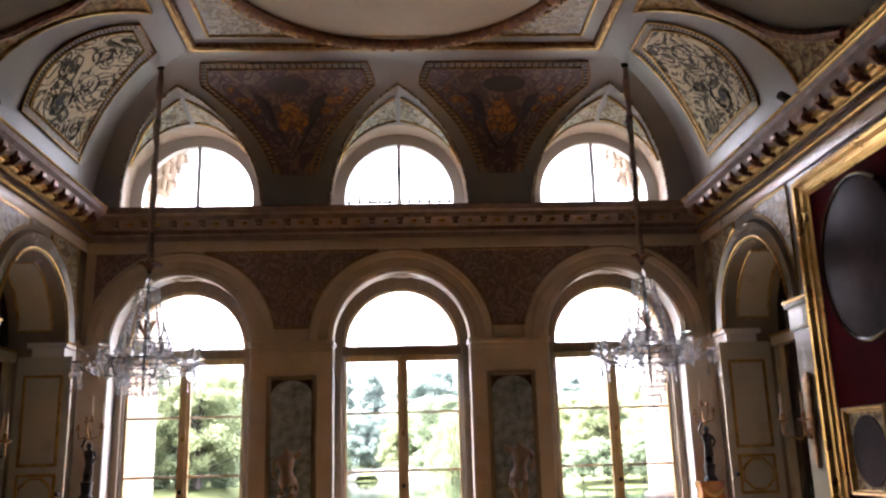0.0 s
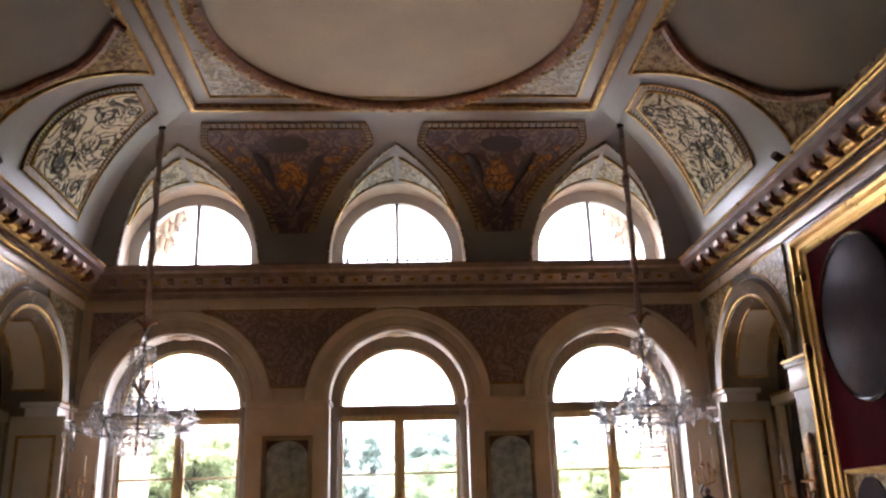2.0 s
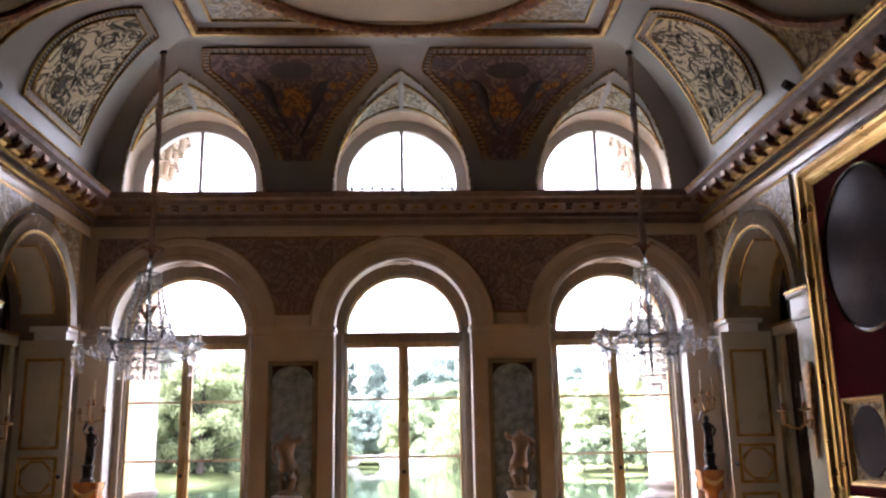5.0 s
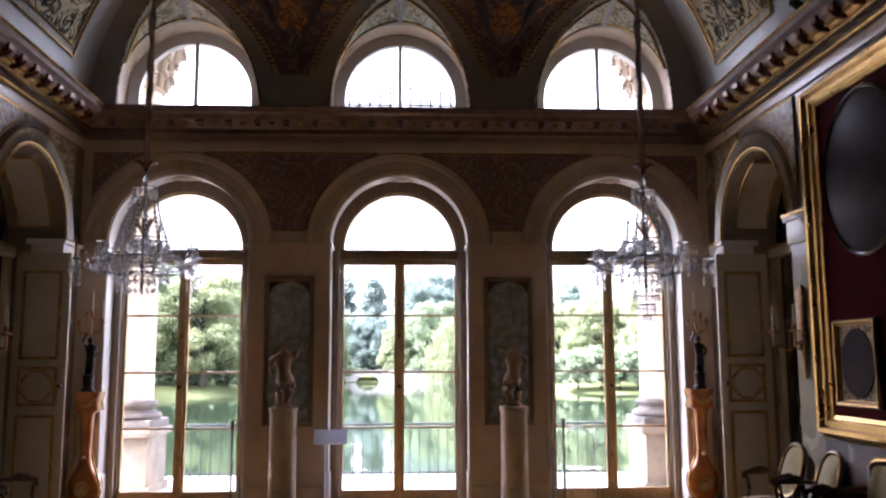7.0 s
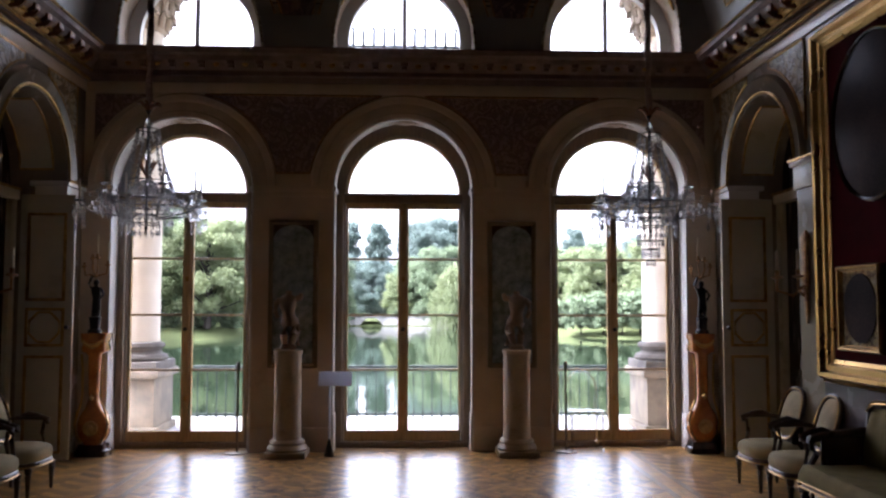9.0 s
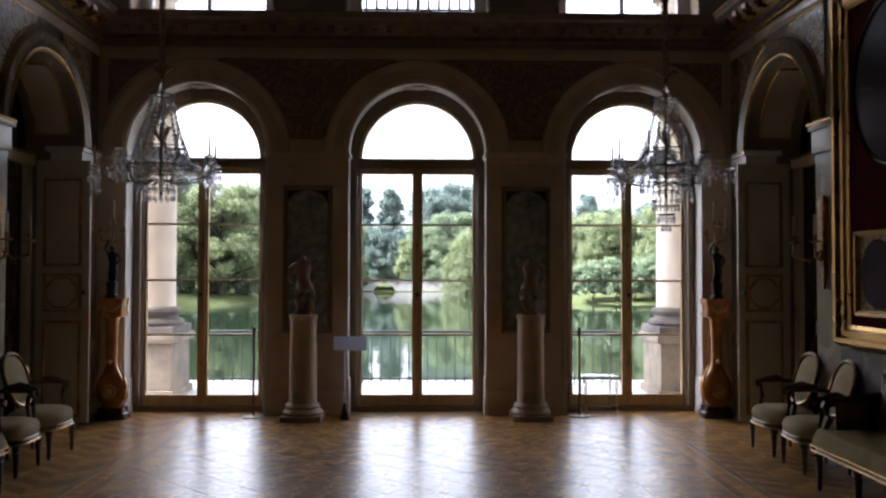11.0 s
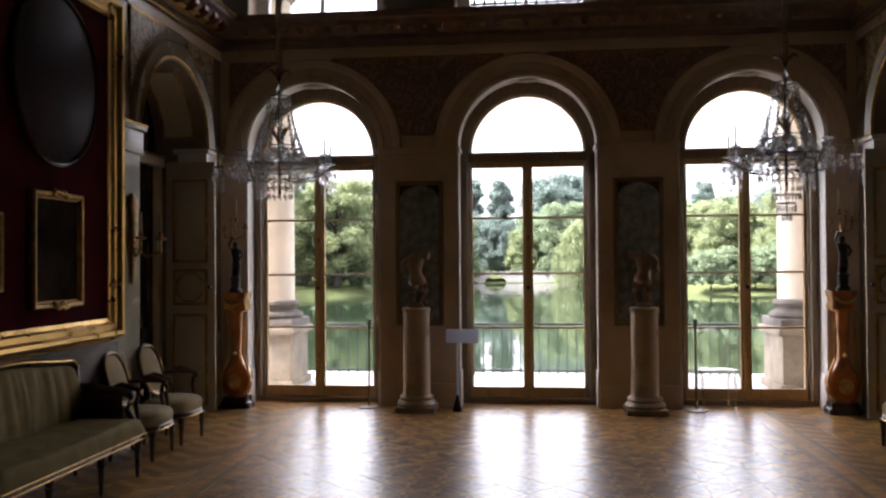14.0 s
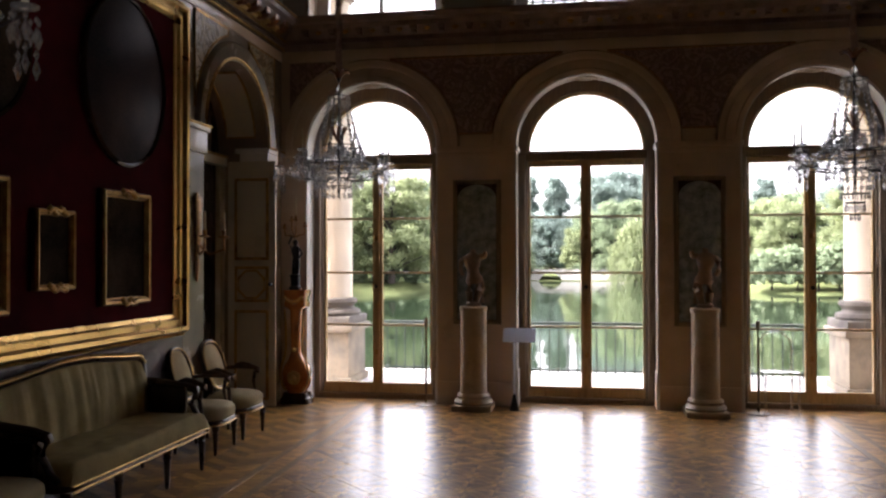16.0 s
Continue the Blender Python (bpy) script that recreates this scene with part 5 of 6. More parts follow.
picture("oval_painting", "large dark oval oil painting with glossy varnish", -1, 6.30, 3.03, 0.56, 0.64, CANVAS_B, "bare")
picture("oval_painting", "large dark oval oil painting with glossy varnish", 1, 6.40, 3.03, 0.56, 0.62, CANVAS_B, "bare")
picture("oval_painting", "very dark oval oil painting high on damask", -1, 4.6, 3.0, 0.52, 0.52, CANVAS_A, "bare")
picture("framed_painting", "dark oil painting in gilt frame with ribbon crest", -1, 6.30, 1.735, 0.34, 0.435)
picture("framed_painting", "small dark oil painting in gilt frame", -1, 5.40, 1.71, 0.21, 0.27, fw=0.04)
picture("framed_painting", "dark oil painting in plain bright gilt frame", -1, 4.62, 1.73, 0.31, 0.43, crest=False)
picture("framed_painting", "small oval portrait panel in square gilt frame", 1, 6.66, 1.585, 0.31, 0.335, CANVAS_A, True, False, 0.05)

for sg in (-1, 1):
    sc = thing("wall_sconce", on_wall(sg, 7.58, 1.85) @ Matrix.Diagonal((1.45, 1.15, 1.12, 1)), "gilt bronze wall sconce with ivory candles", "wall lamp", "wall sconces")
    bm = B()
    ringstack(bm, [(-0.36, 0.008, 0.006, 0, -0.012), (-0.28, 0.025, 0.012, 0, -0.014), (-0.1, 0.03, 0.016, 0, -0.016), (0.0, 0.05, 0.025, 0, -0.022), (0.1, 0.035, 0.02, 0, -0.018), (0.24, 0.05, 0.02, 0, -0.018), (0.32, 0.06, 0.02, 0, -0.018), (0.37, 0.01, 0.008, 0, -0.012)], 12)
    part("backplate", bm, BRONZE_GOLD, sc)
    for x, dy in ((-0.14, -0.16), (0.0, -0.24), (0.14, -0.16)):
        bm = B()
        tube(bm, [(0, -0.02, -0.05), (x * 0.5, dy * 0.5, -0.14), (x, dy, -0.10), (x, dy, 0.0)], 0.011, 7)
        lathe(bm, [(0.01, -0.01), (0.04, 0.0), (0.042, 0.01), (0.016, 0.015), (0.016, 0.05), (0.02, 0.055)], 10, (x, dy, 0))
        arm = part("arm", bm, BRONZE_GOLD, sc)
        bm = B()
        lathe(bm, [(0.011, 0.05), (0.011, 0.2), (0.004, 0.21)], 8, (x, dy, 0))
        part("candle", bm, CANDLE, arm, "ivory candle")

# ---- chandeliers ----
def bead(bm, p, r, h=None, seg=6):
    h = h or r
    lathe(bm, [(r * 0.15, -h), (r, 0.0), (r * 0.15, h)], seg, p)


def chandelier(x, y, z, pendant=False):
    ch = thing("chandelier", pose(x, y, z), "crystal chandelier with many drops and candles on a ribbon cord", "chandelier", "crystal chandeliers")
    bm = B()
    lathe(bm, [(0.006, -0.2), (0.012, -0.18), (0.02, -0.14), (0.006, -0.1), (0.006, 0.98), (0.012, 1.0), (0.03, 1.03), (0.015, 1.05), (0.01, 1.07)], 10)
    part("stem", bm, BRONZE, ch, "thin dark bronze stem")
    bm = B()
    lathe(bm, [(0.012, -0.1), (0.03, -0.04), (0.02, 0.04), (0.012, 0.1), (0.012, 0.36), (0.035, 0.42), (0.02, 0.5), (0.03, 0.58), (0.012, 0.66), (0.012, 0.85), (0.04, 0.9), (0.012, 0.97)], 12)
    part("glass_stem", bm, CRYSTAL, ch)
    bm = B()
    lathe(bm, [(0.04, 0.14), (0.10, 0.19), (0.12, 0.25), (0.08, 0.32), (0.03, 0.34)], 14)
    part("glass_bowl", bm, CRYSTAL, ch)
    for r, zz, t in ((0.11, 0.84, 0.006), (0.22, 0.32, 0.006), (0.34, 0.13, 0.008), (0.25, 0.02, 0.007), (0.13, -0.10, 0.006)):
        bm = B()
        tube(bm, [(r * math.cos(a), r * math.sin(a), zz) for a in [2 * math.pi * k / 28 for k in range(28)]], t, 5, True)
        part("ring", bm, BRONZE, ch)
    rnd = random.Random(4)
    for k in range(11):
        a = 2 * math.pi * k / 11
        bm = B()
        for j in range(13):
            s = j / 12
            r = 0.115 + 0.15 * s ** 1.1 - 0.02 * math.sin(math.pi * s)
            bead(bm, (r * math.cos(a), r * math.sin(a), 0.82 - 0.60 * s), 0.013 + 0.018 * s, 0.016 + 0.014 * s)
        tagged(part("bead_strand", bm, CRYSTAL, ch), kind="stuff")
        bm = B()
        for j in range(7):
            s = j / 6
            b = a + 0.57 * s
            bead(bm, ((0.22 + 0.14 * s) * math.cos(b), (0.22 + 0.14 * s) * math.sin(b), 0.30 - 0.16 * s - 0.06 * math.sin(math.pi * s)), 0.015, 0.022)
            bead(bm, ((0.52 - 0.05 * math.sin(math.pi * s)) * math.cos(b), (0.52 - 0.05 * math.sin(math.pi * s)) * math.sin(b), 0.17 - 0.16 * math.sin(math.pi * s)), 0.017, 0.02)
        tagged(part("bead_swag", bm, CRYSTAL, ch), kind="stuff")
    for k in range(8):
        a = 2 * math.pi * k / 8 + 0.2
        bm = B()
        tube(bm, [(0.01 * math.cos(a), 0.01 * math.sin(a), 0.36), (0.05 * math.cos(a), 0.05 * math.sin(a), 0.44), (0.09 * math.cos(a), 0.09 * math.sin(a), 0.53), (0.12 * math.cos(a), 0.12 * math.sin(a), 0.51)], [0.004, 0.010, 0.007, 0.002], 5)
        part("leaf", bm, GARLAND, ch, "brown gilt leaf")
    for k in range(10):
        a = 2 * math.pi * k / 10 + 0.31
        ca, sa = math.cos(a), math.sin(a)
        R = 0.61 if k % 2 else 0.46
        zz = 0.10 if k % 2 else 0.24
        bm = B()
        tube(bm, [(r * ca, r * sa, h) for r, h in ((0.05, 0.0), (0.18, -0.04), (0.32, -0.02), (R - 0.1, -0.03 + zz * 0.4), (R, zz - 0.02), (R, zz))], 0.0065, 6)
        arm = part("arm", bm, BRONZE, ch)
        bm = B()
        lathe(bm, [(0.008, -0.01), (0.05, 0.002), (0.055, 0.015), (0.015, 0.012), (0.014, 0.05)], 10, (R * ca, R * sa, zz))
        part("drip_pan", bm, CRYSTAL, arm)
        bm = B()
        lathe(bm, [(0.010, 0.02), (0.010, 0.2), (0.003, 0.22)], 7, (R * ca, R * sa, zz))
        part("candle", bm, CANDLE, arm)
        bm = B()
        for j in range(7):
            b = 2 * math.pi * j / 7
            px, py = R * ca + 0.052 * math.cos(b), R * sa + 0.052 * math.sin(b)
            d = 0.03 + 0.03 * rnd.random()
            bead(bm, (px, py, zz - 0.02 - d * 0.5), 0.011, 0.016)
            bead(bm, (px, py, zz - 0.06 - d), 0.017, 0.042)
            if j % 3 == 0:
                bead(bm, (px, py, zz - 0.13 - d), 0.013, 0.02)
                bead(bm, (px, py, zz - 0.19 - d), 0.018, 0.042)
        for j in range(1, 6):
            r = 0.34 + (R - 0.34) * j / 6
            bead(bm, (r * ca, r * sa, 0.10 + (zz - 0.1) * j / 6 - 0.05 * math.sin(math.pi * j / 6)), 0.016, 0.02)
        tagged(part("crystal_fringe", bm, CRYSTAL, arm), kind="stuff")
    for r, zz, n, ln in ((0.22, 0.32, 22, 0.05), (0.34, 0.13, 28, 0.055), (0.25, 0.02, 24, 0.055), (0.13, -0.10, 14, 0.04), (0.11, 0.84, 14, 0.05)):
        bm = B()
        for k in range(n):
            a = 2 * math.pi * k / n
            bead(bm, (r * math.cos(a), r * math.sin(a), zz - 0.03), 0.010, 0.014)
            bead(bm, (r * math.cos(a), r * math.sin(a), zz - 0.05 - ln * (0.8 + 0.4 * rnd.random())), 0.015, ln * 0.8)
        tagged(part("prism_fringe", bm, CRYSTAL, ch), kind="stuff")
    if pendant:
        bm = B()
        tube(bm, [(0, 0, -0.2), (0, 0, -0.49)], 0.004, 5)
        for r0, z0 in ((0.13, -0.245), (0.085, -0.33), (0.045, -0.445)):
            tube(bm, [(r0 * math.cos(a), r0 * math.sin(a), z0) for a in [2 * math.pi * k / 20 for k in range(20)]], 0.004, 5, True)
            tube(bm, [(-r0, 0, z0), (r0, 0, z0)], 0.003, 5)
        part("cord", bm, BLACK, ch)
        bm = B()
        for r0, z0, ln, n in ((0.13, -0.25, 0.05, 22), (0.085, -0.335, 0.09, 16), (0.045, -0.45, 0.055, 10)):
            for k in range(n):
                a = 2 * math.pi * k / n
                bead(bm, (r0 * math.cos(a), r0 * math.sin(a), z0 + 0.01), 0.008, 0.009)
                bead(bm, (r0 * math.cos(a), r0 * math.sin(a), z0 - ln * 0.5), 0.011, ln * 0.5)
        tagged(part("pendant_basket", bm, CRYSTAL, ch, "small tiered crystal pendant"), kind="stuff")
    cord = thing("ribbon_cord", pose(x, y, 0), "long taupe silk ribbon wound round the chandelier chain", "cord", "chandelier cords")
    bm = B()
    top = 5.86
    n = 40
    tube(bm, [(0.006 * math.sin(k * 0.9), 0.006 * math.cos(k * 0.9), z + 1.02 + (top - z - 1.02) * k / n) for k in range(n + 1)], [0.025 + 0.013 * abs(math.sin(k * 0.42)) + (0.012 if k in (14, 15, 27) else 0) for k in range(n + 1)], 7)
    part("ribbon", bm, RIBBON, cord)
    bm = B()
    lathe(bm, [(0.01, 0), (0.03, 0.01), (0.05, 0.05), (0.015, 0.07), (0.01, 0.12)], 12, (0, 0, top - 0.14))
    part("hook", bm, BLACK, cord)
    bm = B()
    for k in range(8):
        a = 2 * math.pi * k / 8
        tube(bm, [(0, 0, z + 1.00), (0.04 * math.cos(a), 0.04 * math.sin(a), z + 1.08), (0.09 * math.cos(a), 0.09 * math.sin(a), z + 1.11), (0.13 * math.cos(a), 0.13 * math.sin(a), z + 1.09)], [0.008, 0.014, 0.012, 0.004], 6)
    part("leaf_canopy", bm, GARLAND, cord, "brown leafy canopy")
    return ch


chandelier(-2.53, 8.75, 2.50)
chandelier(2.50, 8.75, 2.50, True)
chandelier(-2.53, 2.75, 2.53)

# ---- things along the window wall ----
for i, c in enumerate((-1.22, 1.22)):
    mi = thing("pier_mirror", pose(c, D - 0.002, 1.73), "tall aged pier mirror in a slim dark frame", "mirror", "pier mirrors")
    bm = B()
    frame_bars(bm, 0.225, 0.77, [(0, 0), (0, 0.02), (0.008, 0.025), (0.03, 0.03), (0.045, 0.025), (0.05, 0)])
    part("frame", bm, SHUTTER, mi, smooth=False)
    bm = B()
    box(bm, -0.23, 0.23, -0.01, 0, -0.775, 0.775)
    part("backboard", bm, DARKWOOD, mi, smooth=False)
    bm = B()
    pts = [(-0.222, -0.765), (0.222, -0.765)] + [(0.222 * math.cos(math.pi * k / 16), 0.60 + 0.165 * math.sin(math.pi * k / 16)) for k in range(17)]
    bm.faces.new([bm.verts.new((a, -0.014, b)) for a, b in pts])
    part("mirror_glass", bm, MIRROR, mi, smooth=False)
    pd = thing("pedestal", pose(c - 0.005 + 0.02 * i, D - 0.27, 0), "round cream marble pedestal with moulded base", "pedestal", "marble pedestals")
    bm = B()
    box(bm, -0.215, 0.215, -0.215, 0.215, 0, 0.06, 0.008)
    lathe(bm, [(0.205, 0.06), (0.218, 0.085), (0.205, 0.11), (0.182, 0.12), (0.178, 0.135), (0.19, 0.15), (0.18, 0.17), (0.17, 0.18)], 32)
    part("base", bm, MARBLE, pd)
    bm = B()
    lathe(bm, [(0.155, 0.18), (0.148, 0.2), (0.143, 1.08), (0.152, 1.085), (0.155, 1.12), (0.14, 1.13)], 32)
    part("shaft", bm, MARBLE, pd)
    # torso, one plain mesh, its shape turned
    bm = B()
    s = -1 if i else 1
    ringstack(bm, [(0.0, 0.085, 0.075, 0, 0), (0.035, 0.085, 0.075, 0, 0), (0.045, 0.06, 0.055, 0, 0), (0.06, 0.05, 0.05, 0, 0)], 20, 3)
    ringstack(bm, [(0.25, 0.05, 0.05, 0.012 * s, 0), (0.28, 0.088, 0.07, 0.012 * s, 0), (0.32, 0.086, 0.07, 0.008 * s, 0), (0.37, 0.068, 0.056, 0.0, 0), (0.41, 0.068, 0.056, -0.006 * s, 0), (0.46, 0.085, 0.068, -0.012 * s, -0.005), (0.51, 0.096, 0.072, -0.014 * s, -0.006), (0.55, 0.10, 0.058, -0.012 * s, 0), (0.575, 0.06, 0.045, -0.01 * s, 0), (0.59, 0.032, 0.034, -0.008 * s, 0), (0.625, 0.03, 0.032, -0.006 * s, 0), (0.63, 0.01, 0.01, -0.006 * s, 0)], 22)
    tube(bm, [(-0.04 * s, 0.0, 0.05), (-0.05 * s, -0.015, 0.16), (-0.04 * s, 0, 0.28)], [0.03, 0.042, 0.05], 12)
    tube(bm, [(0.03 * s, 0.0, 0.05), (0.058 * s, -0.01, 0.17), (0.05 * s, 0, 0.28)], [0.032, 0.044, 0.05], 12)
    tube(bm, [(-0.09 * s, 0, 0.54), (-0.135 * s, 0.0, 0.49), (-0.145 * s, -0.01, 0.40), (-0.12 * s, -0.02, 0.34)], [0.034, 0.034, 0.027, 0.022], 10)
    tube(bm, [(0.075 * s, 0, 0.545), (0.12 * s, -0.01, 0.55), (0.135 * s, -0.02, 0.60)], [0.034, 0.03, 0.022], 10)
    tube(bm, [(0.10 * s, 0.03, 0.04), (0.11 * s, 0.03, 0.2), (0.08 * s, 0.03, 0.33)], [0.03, 0.026, 0.02], 10)
    for v in bm.verts:
        v.co += 0.006 * noise.noise_vector(v.co * 14)
    o = part("torso_statue", bm, TORSO)
    o.matrix_basis = pose(c - 0.005 + 0.02 * i, D - 0.27, 1.13, 0, 0, 12 * s)
    tagged(o, "small weathered marble torso without head on a pedestal", "statue", "marble torsos")

for sg in (-1, 1):
    cl = thing("pedestal_case", pose(sg * 3.29, D - 0.18, 0), "tall lyre-shaped amber veneered pedestal case with gilt mounts", "pedestal", "lyre pedestals")
    bm = B()
    ringstack(bm, [(0, 0.17, 0.13, 0, 0), (0.06, 0.17, 0.13, 0, 0), (0.075, 0.15, 0.115, 0, 0), (0.125, 0.14, 0.11, 0, 0)], 24, 6)
    part("plinth", bm, DARKWOOD, cl, "dark plinth")
    bm = B()
    ringstack(bm, [(0.125, 0.09, 0.09, 0, 0), (0.17, 0.13, 0.10, 0, 0), (0.25, 0.162, 0.11, 0, 0), (0.34, 0.168, 0.115, 0, 0), (0.42, 0.145, 0.11, 0, 0), (0.50, 0.09, 0.10, 0, 0), (0.58, 0.06, 0.09, 0, 0), (0.66, 0.058, 0.09, 0, 0), (1.06, 0.068, 0.095, 0, 0), (1.10, 0.11, 0.105, 0, 0)], 28, 3)
    part("case", bm, AMBER, cl)
    bm = B()
    ringstack(bm, [(1.10, 0.125, 0.115, 0, 0), (1.13, 0.13, 0.12, 0, 0), (1.20, 0.12, 0.11, 0, 0), (1.25, 0.135, 0.125, 0, 0), (1.30, 0.14, 0.13, 0, 0)], 28, 5)
    part("capital", bm, AMBER, cl)
    for e in (-1, 1):
        bm = B()
        tube(bm, [(e * 0.115, -0.1, 1.08), (e * 0.10, -0.1, 0.9), (e * 0.095, -0.1, 0.65), (e * 0.11, -0.1, 0.56), (e * 0.15, -0.09, 0.45), (e * 0.17, -0.085, 0.33), (e * 0.15, -0.085, 0.22), (e * 0.10, -0.09, 0.15)], 0.014, 7)
        part("gilt_scroll", bm, GOLD_BRIGHT, cl)
    bm = B()
    lathe(bm, [(0.005, 0.025), (0.03, 0.02), (0.035, 0.01), (0.075, 0.008), (0.08, 0.0)], 20)
    bmesh.ops.rotate(bm, verts=bm.verts, matrix=Matrix.Rotation(radians(90), 3, "X"))
    o = part("dial_mount", bm, GOLD, cl)
    o.location = (0, -0.114, 0.30)
    bm = B()
    bead(bm, (0, 0, 0), 0.03, 0.03, 10)
    o = part("boss", bm, GOLD_BRIGHT, cl)
    o.location = (0, -0.105, 0.62)
    bm = B()
    tube(bm, [(-0.11, -0.13, 1.23), (-0.06, -0.14, 1.18), (0, -0.145, 1.16), (0.06, -0.14, 1.18), (0.11, -0.13, 1.23)], [0.012, 0.02, 0.026, 0.02, 0.012], 7)
    part("swag", bm, GOLD_BRIGHT, cl)
    cd = thing("candelabrum", pose(sg * 3.31, D - 0.18, 1.30), "dark bronze figure candelabrum on the pedestal case", "candelabrum", "bronze candelabra")
    bm = B()
    ringstack(bm, [(0, 0.07, 0.07, 0, 0), (0.03, 0.07, 0.07, 0, 0), (0.05, 0.05, 0.05, 0, 0), (0.14, 0.055, 0.055, 0, 0), (0.17, 0.065, 0.065, 0, 0), (0.18, 0.045, 0.045, 0, 0)], 18, 3)
    part("base", bm, BRONZE, cd)
    bm = B()
    ringstack(bm, [(0.18, 0.045, 0.04, 0, 0), (0.28, 0.05, 0.045, 0.008, 0), (0.37, 0.04, 0.035, 0.008, 0), (0.45, 0.052, 0.04, 0, 0), (0.49, 0.05, 0.035, 0, 0), (0.51, 0.018, 0.018, 0, 0), (0.535, 0.03, 0.03, 0, 0), (0.565, 0.026, 0.026, 0, 0), (0.58, 0.008, 0.008, 0, 0)], 16)
    tube(bm, [(0.05, 0, 0.48), (0.085, -0.01, 0.42), (0.05, -0.03, 0.36)], 0.014, 7)
    tube(bm, [(-0.05, 0, 0.48), (-0.08, 0, 0.53), (-0.04, 0, 0.62)], 0.014, 7)
    part("figure", bm, BRONZE, cd)
    for x, dy, h in ((-0.12, -0.03, 0.70), (0.11, 0.02, 0.72), (0.0, -0.12, 0.78), (-0.01, 0.05, 0.80)):
        bm = B()
        tube(bm, [(-0.01, 0, 0.6), (x * 0.4, dy * 0.4, 0.63), (x * 0.9, dy, h - 0.08), (x, dy, h)], 0.009, 6)
        lathe(bm, [(0.008, 0), (0.03, 0.01), (0.03, 0.02), (0.013, 0.03), (0.013, 0.06)], 9, (x, dy, h))
        arm = part("branch", bm, BRONZE_GOLD, cd)
        if x > 0.1 or dy > 0.01:
            bm = B()
            lathe(bm, [(0.010, 0.05), (0.010, 0.26), (0.003, 0.27)], 7, (x, dy, h))
            part("candle", bm, CANDLE, arm)

# sign, stanchions and clear chair
sn = thing("notice_stand", pose(-0.775, D - 0.30, 0), "white notice board on a slim pole with black cone foot", "sign")
bm = B()
lathe(bm, [(0.055, 0), (0.055, 0.012), (0.03, 0.1), (0.014, 0.17), (0.012, 0.18)], 16)
part("foot", bm, BLACK, sn, "black cone foot")
bm = B()
tube(bm, [(0, 0, 0.17), (0, 0, 0.79)], 0.012, 8)
part("pole", bm, PAPER, sn)
bm = B()
box(bm, -0.12, 0.235, -0.006, 0.006, -0.085, 0.085, 0.004)
o = part("board", bm, PAPER, sn)
o.matrix_basis = pose(0, -0.02, 0.82, -32, 0, 0)
st0 = thing("barrier_post", pose(-1.79, D - 0.10, 0), "slim brown barrier post on a pale round foot", "barrier post", "barrier posts")
bm = B()
lathe(bm, [(0.12, 0), (0.12, 0.01), (0.02, 0.02), (0.012, 0.03)], 20)
part("foot", bm, MARBLE, st0, "pale round foot")
bm = B()
lathe(bm, [(0.012, 0.02), (0.012, 0.88), (0.02, 0.89), (0.02, 0.98), (0.008, 0.99)], 12)
part("pole", bm, SHUTTER, st0)
copy_thing(st0, pose(1.80, D - 0.10, 0))
ac = thing("clear_chair", pose(2.02, D - 0.03, 0), "transparent acrylic chair standing in the window bay", "chair")
bm = B()
box(bm, -0.19, 0.19, -0.19, 0.19, 0.43, 0.455, 0.01)
part("seat", bm, ACRYLIC, ac)
for x in (-0.17, 0.17):
    for y in (-0.17, 0.17):
        bm = B()
        box(bm, x - 0.017, x + 0.017, y - 0.017, y + 0.017, 0, 0.43, 0.006)
        part("leg", bm, ACRYLIC, ac)
bm = B()
tube(bm, [(-0.16, 0.18, 0.45), (-0.17, 0.195, 0.58)] + [(0.175 * math.cos(math.pi - math.pi * k / 14), 0.205, 0.66 + 0.2 * math.sin(math.pi * k / 14)) for k in range(15)] + [(0.17, 0.195, 0.58), (0.16, 0.18, 0.45)], 0.014, 8)
part("back_frame", bm, ACRYLIC, ac)
bm = B()
for y in (0.199, 0.207):
    bm.faces.new([bm.verts.new((0.165 * math.cos(math.pi * k / 16), y, 0.66 + 0.185 * math.sin(math.pi * k / 16))) for k in range(17)] + [bm.verts.new((-0.155, y, 0.5)), bm.verts.new((0.155, y, 0.5))])
part("backrest", bm, PANE, ac)


# ---- seats ----
def leg_mesh(bm, x, y, h=0.36):
    lathe(bm, [(0.012, 0), (0.016, 0.02), (0.024, h - 0.1), (0.032, h - 0.07), (0.022, h - 0.06), (0.034, h - 0.04), (0.034, h)], 10, (x, y, 0))


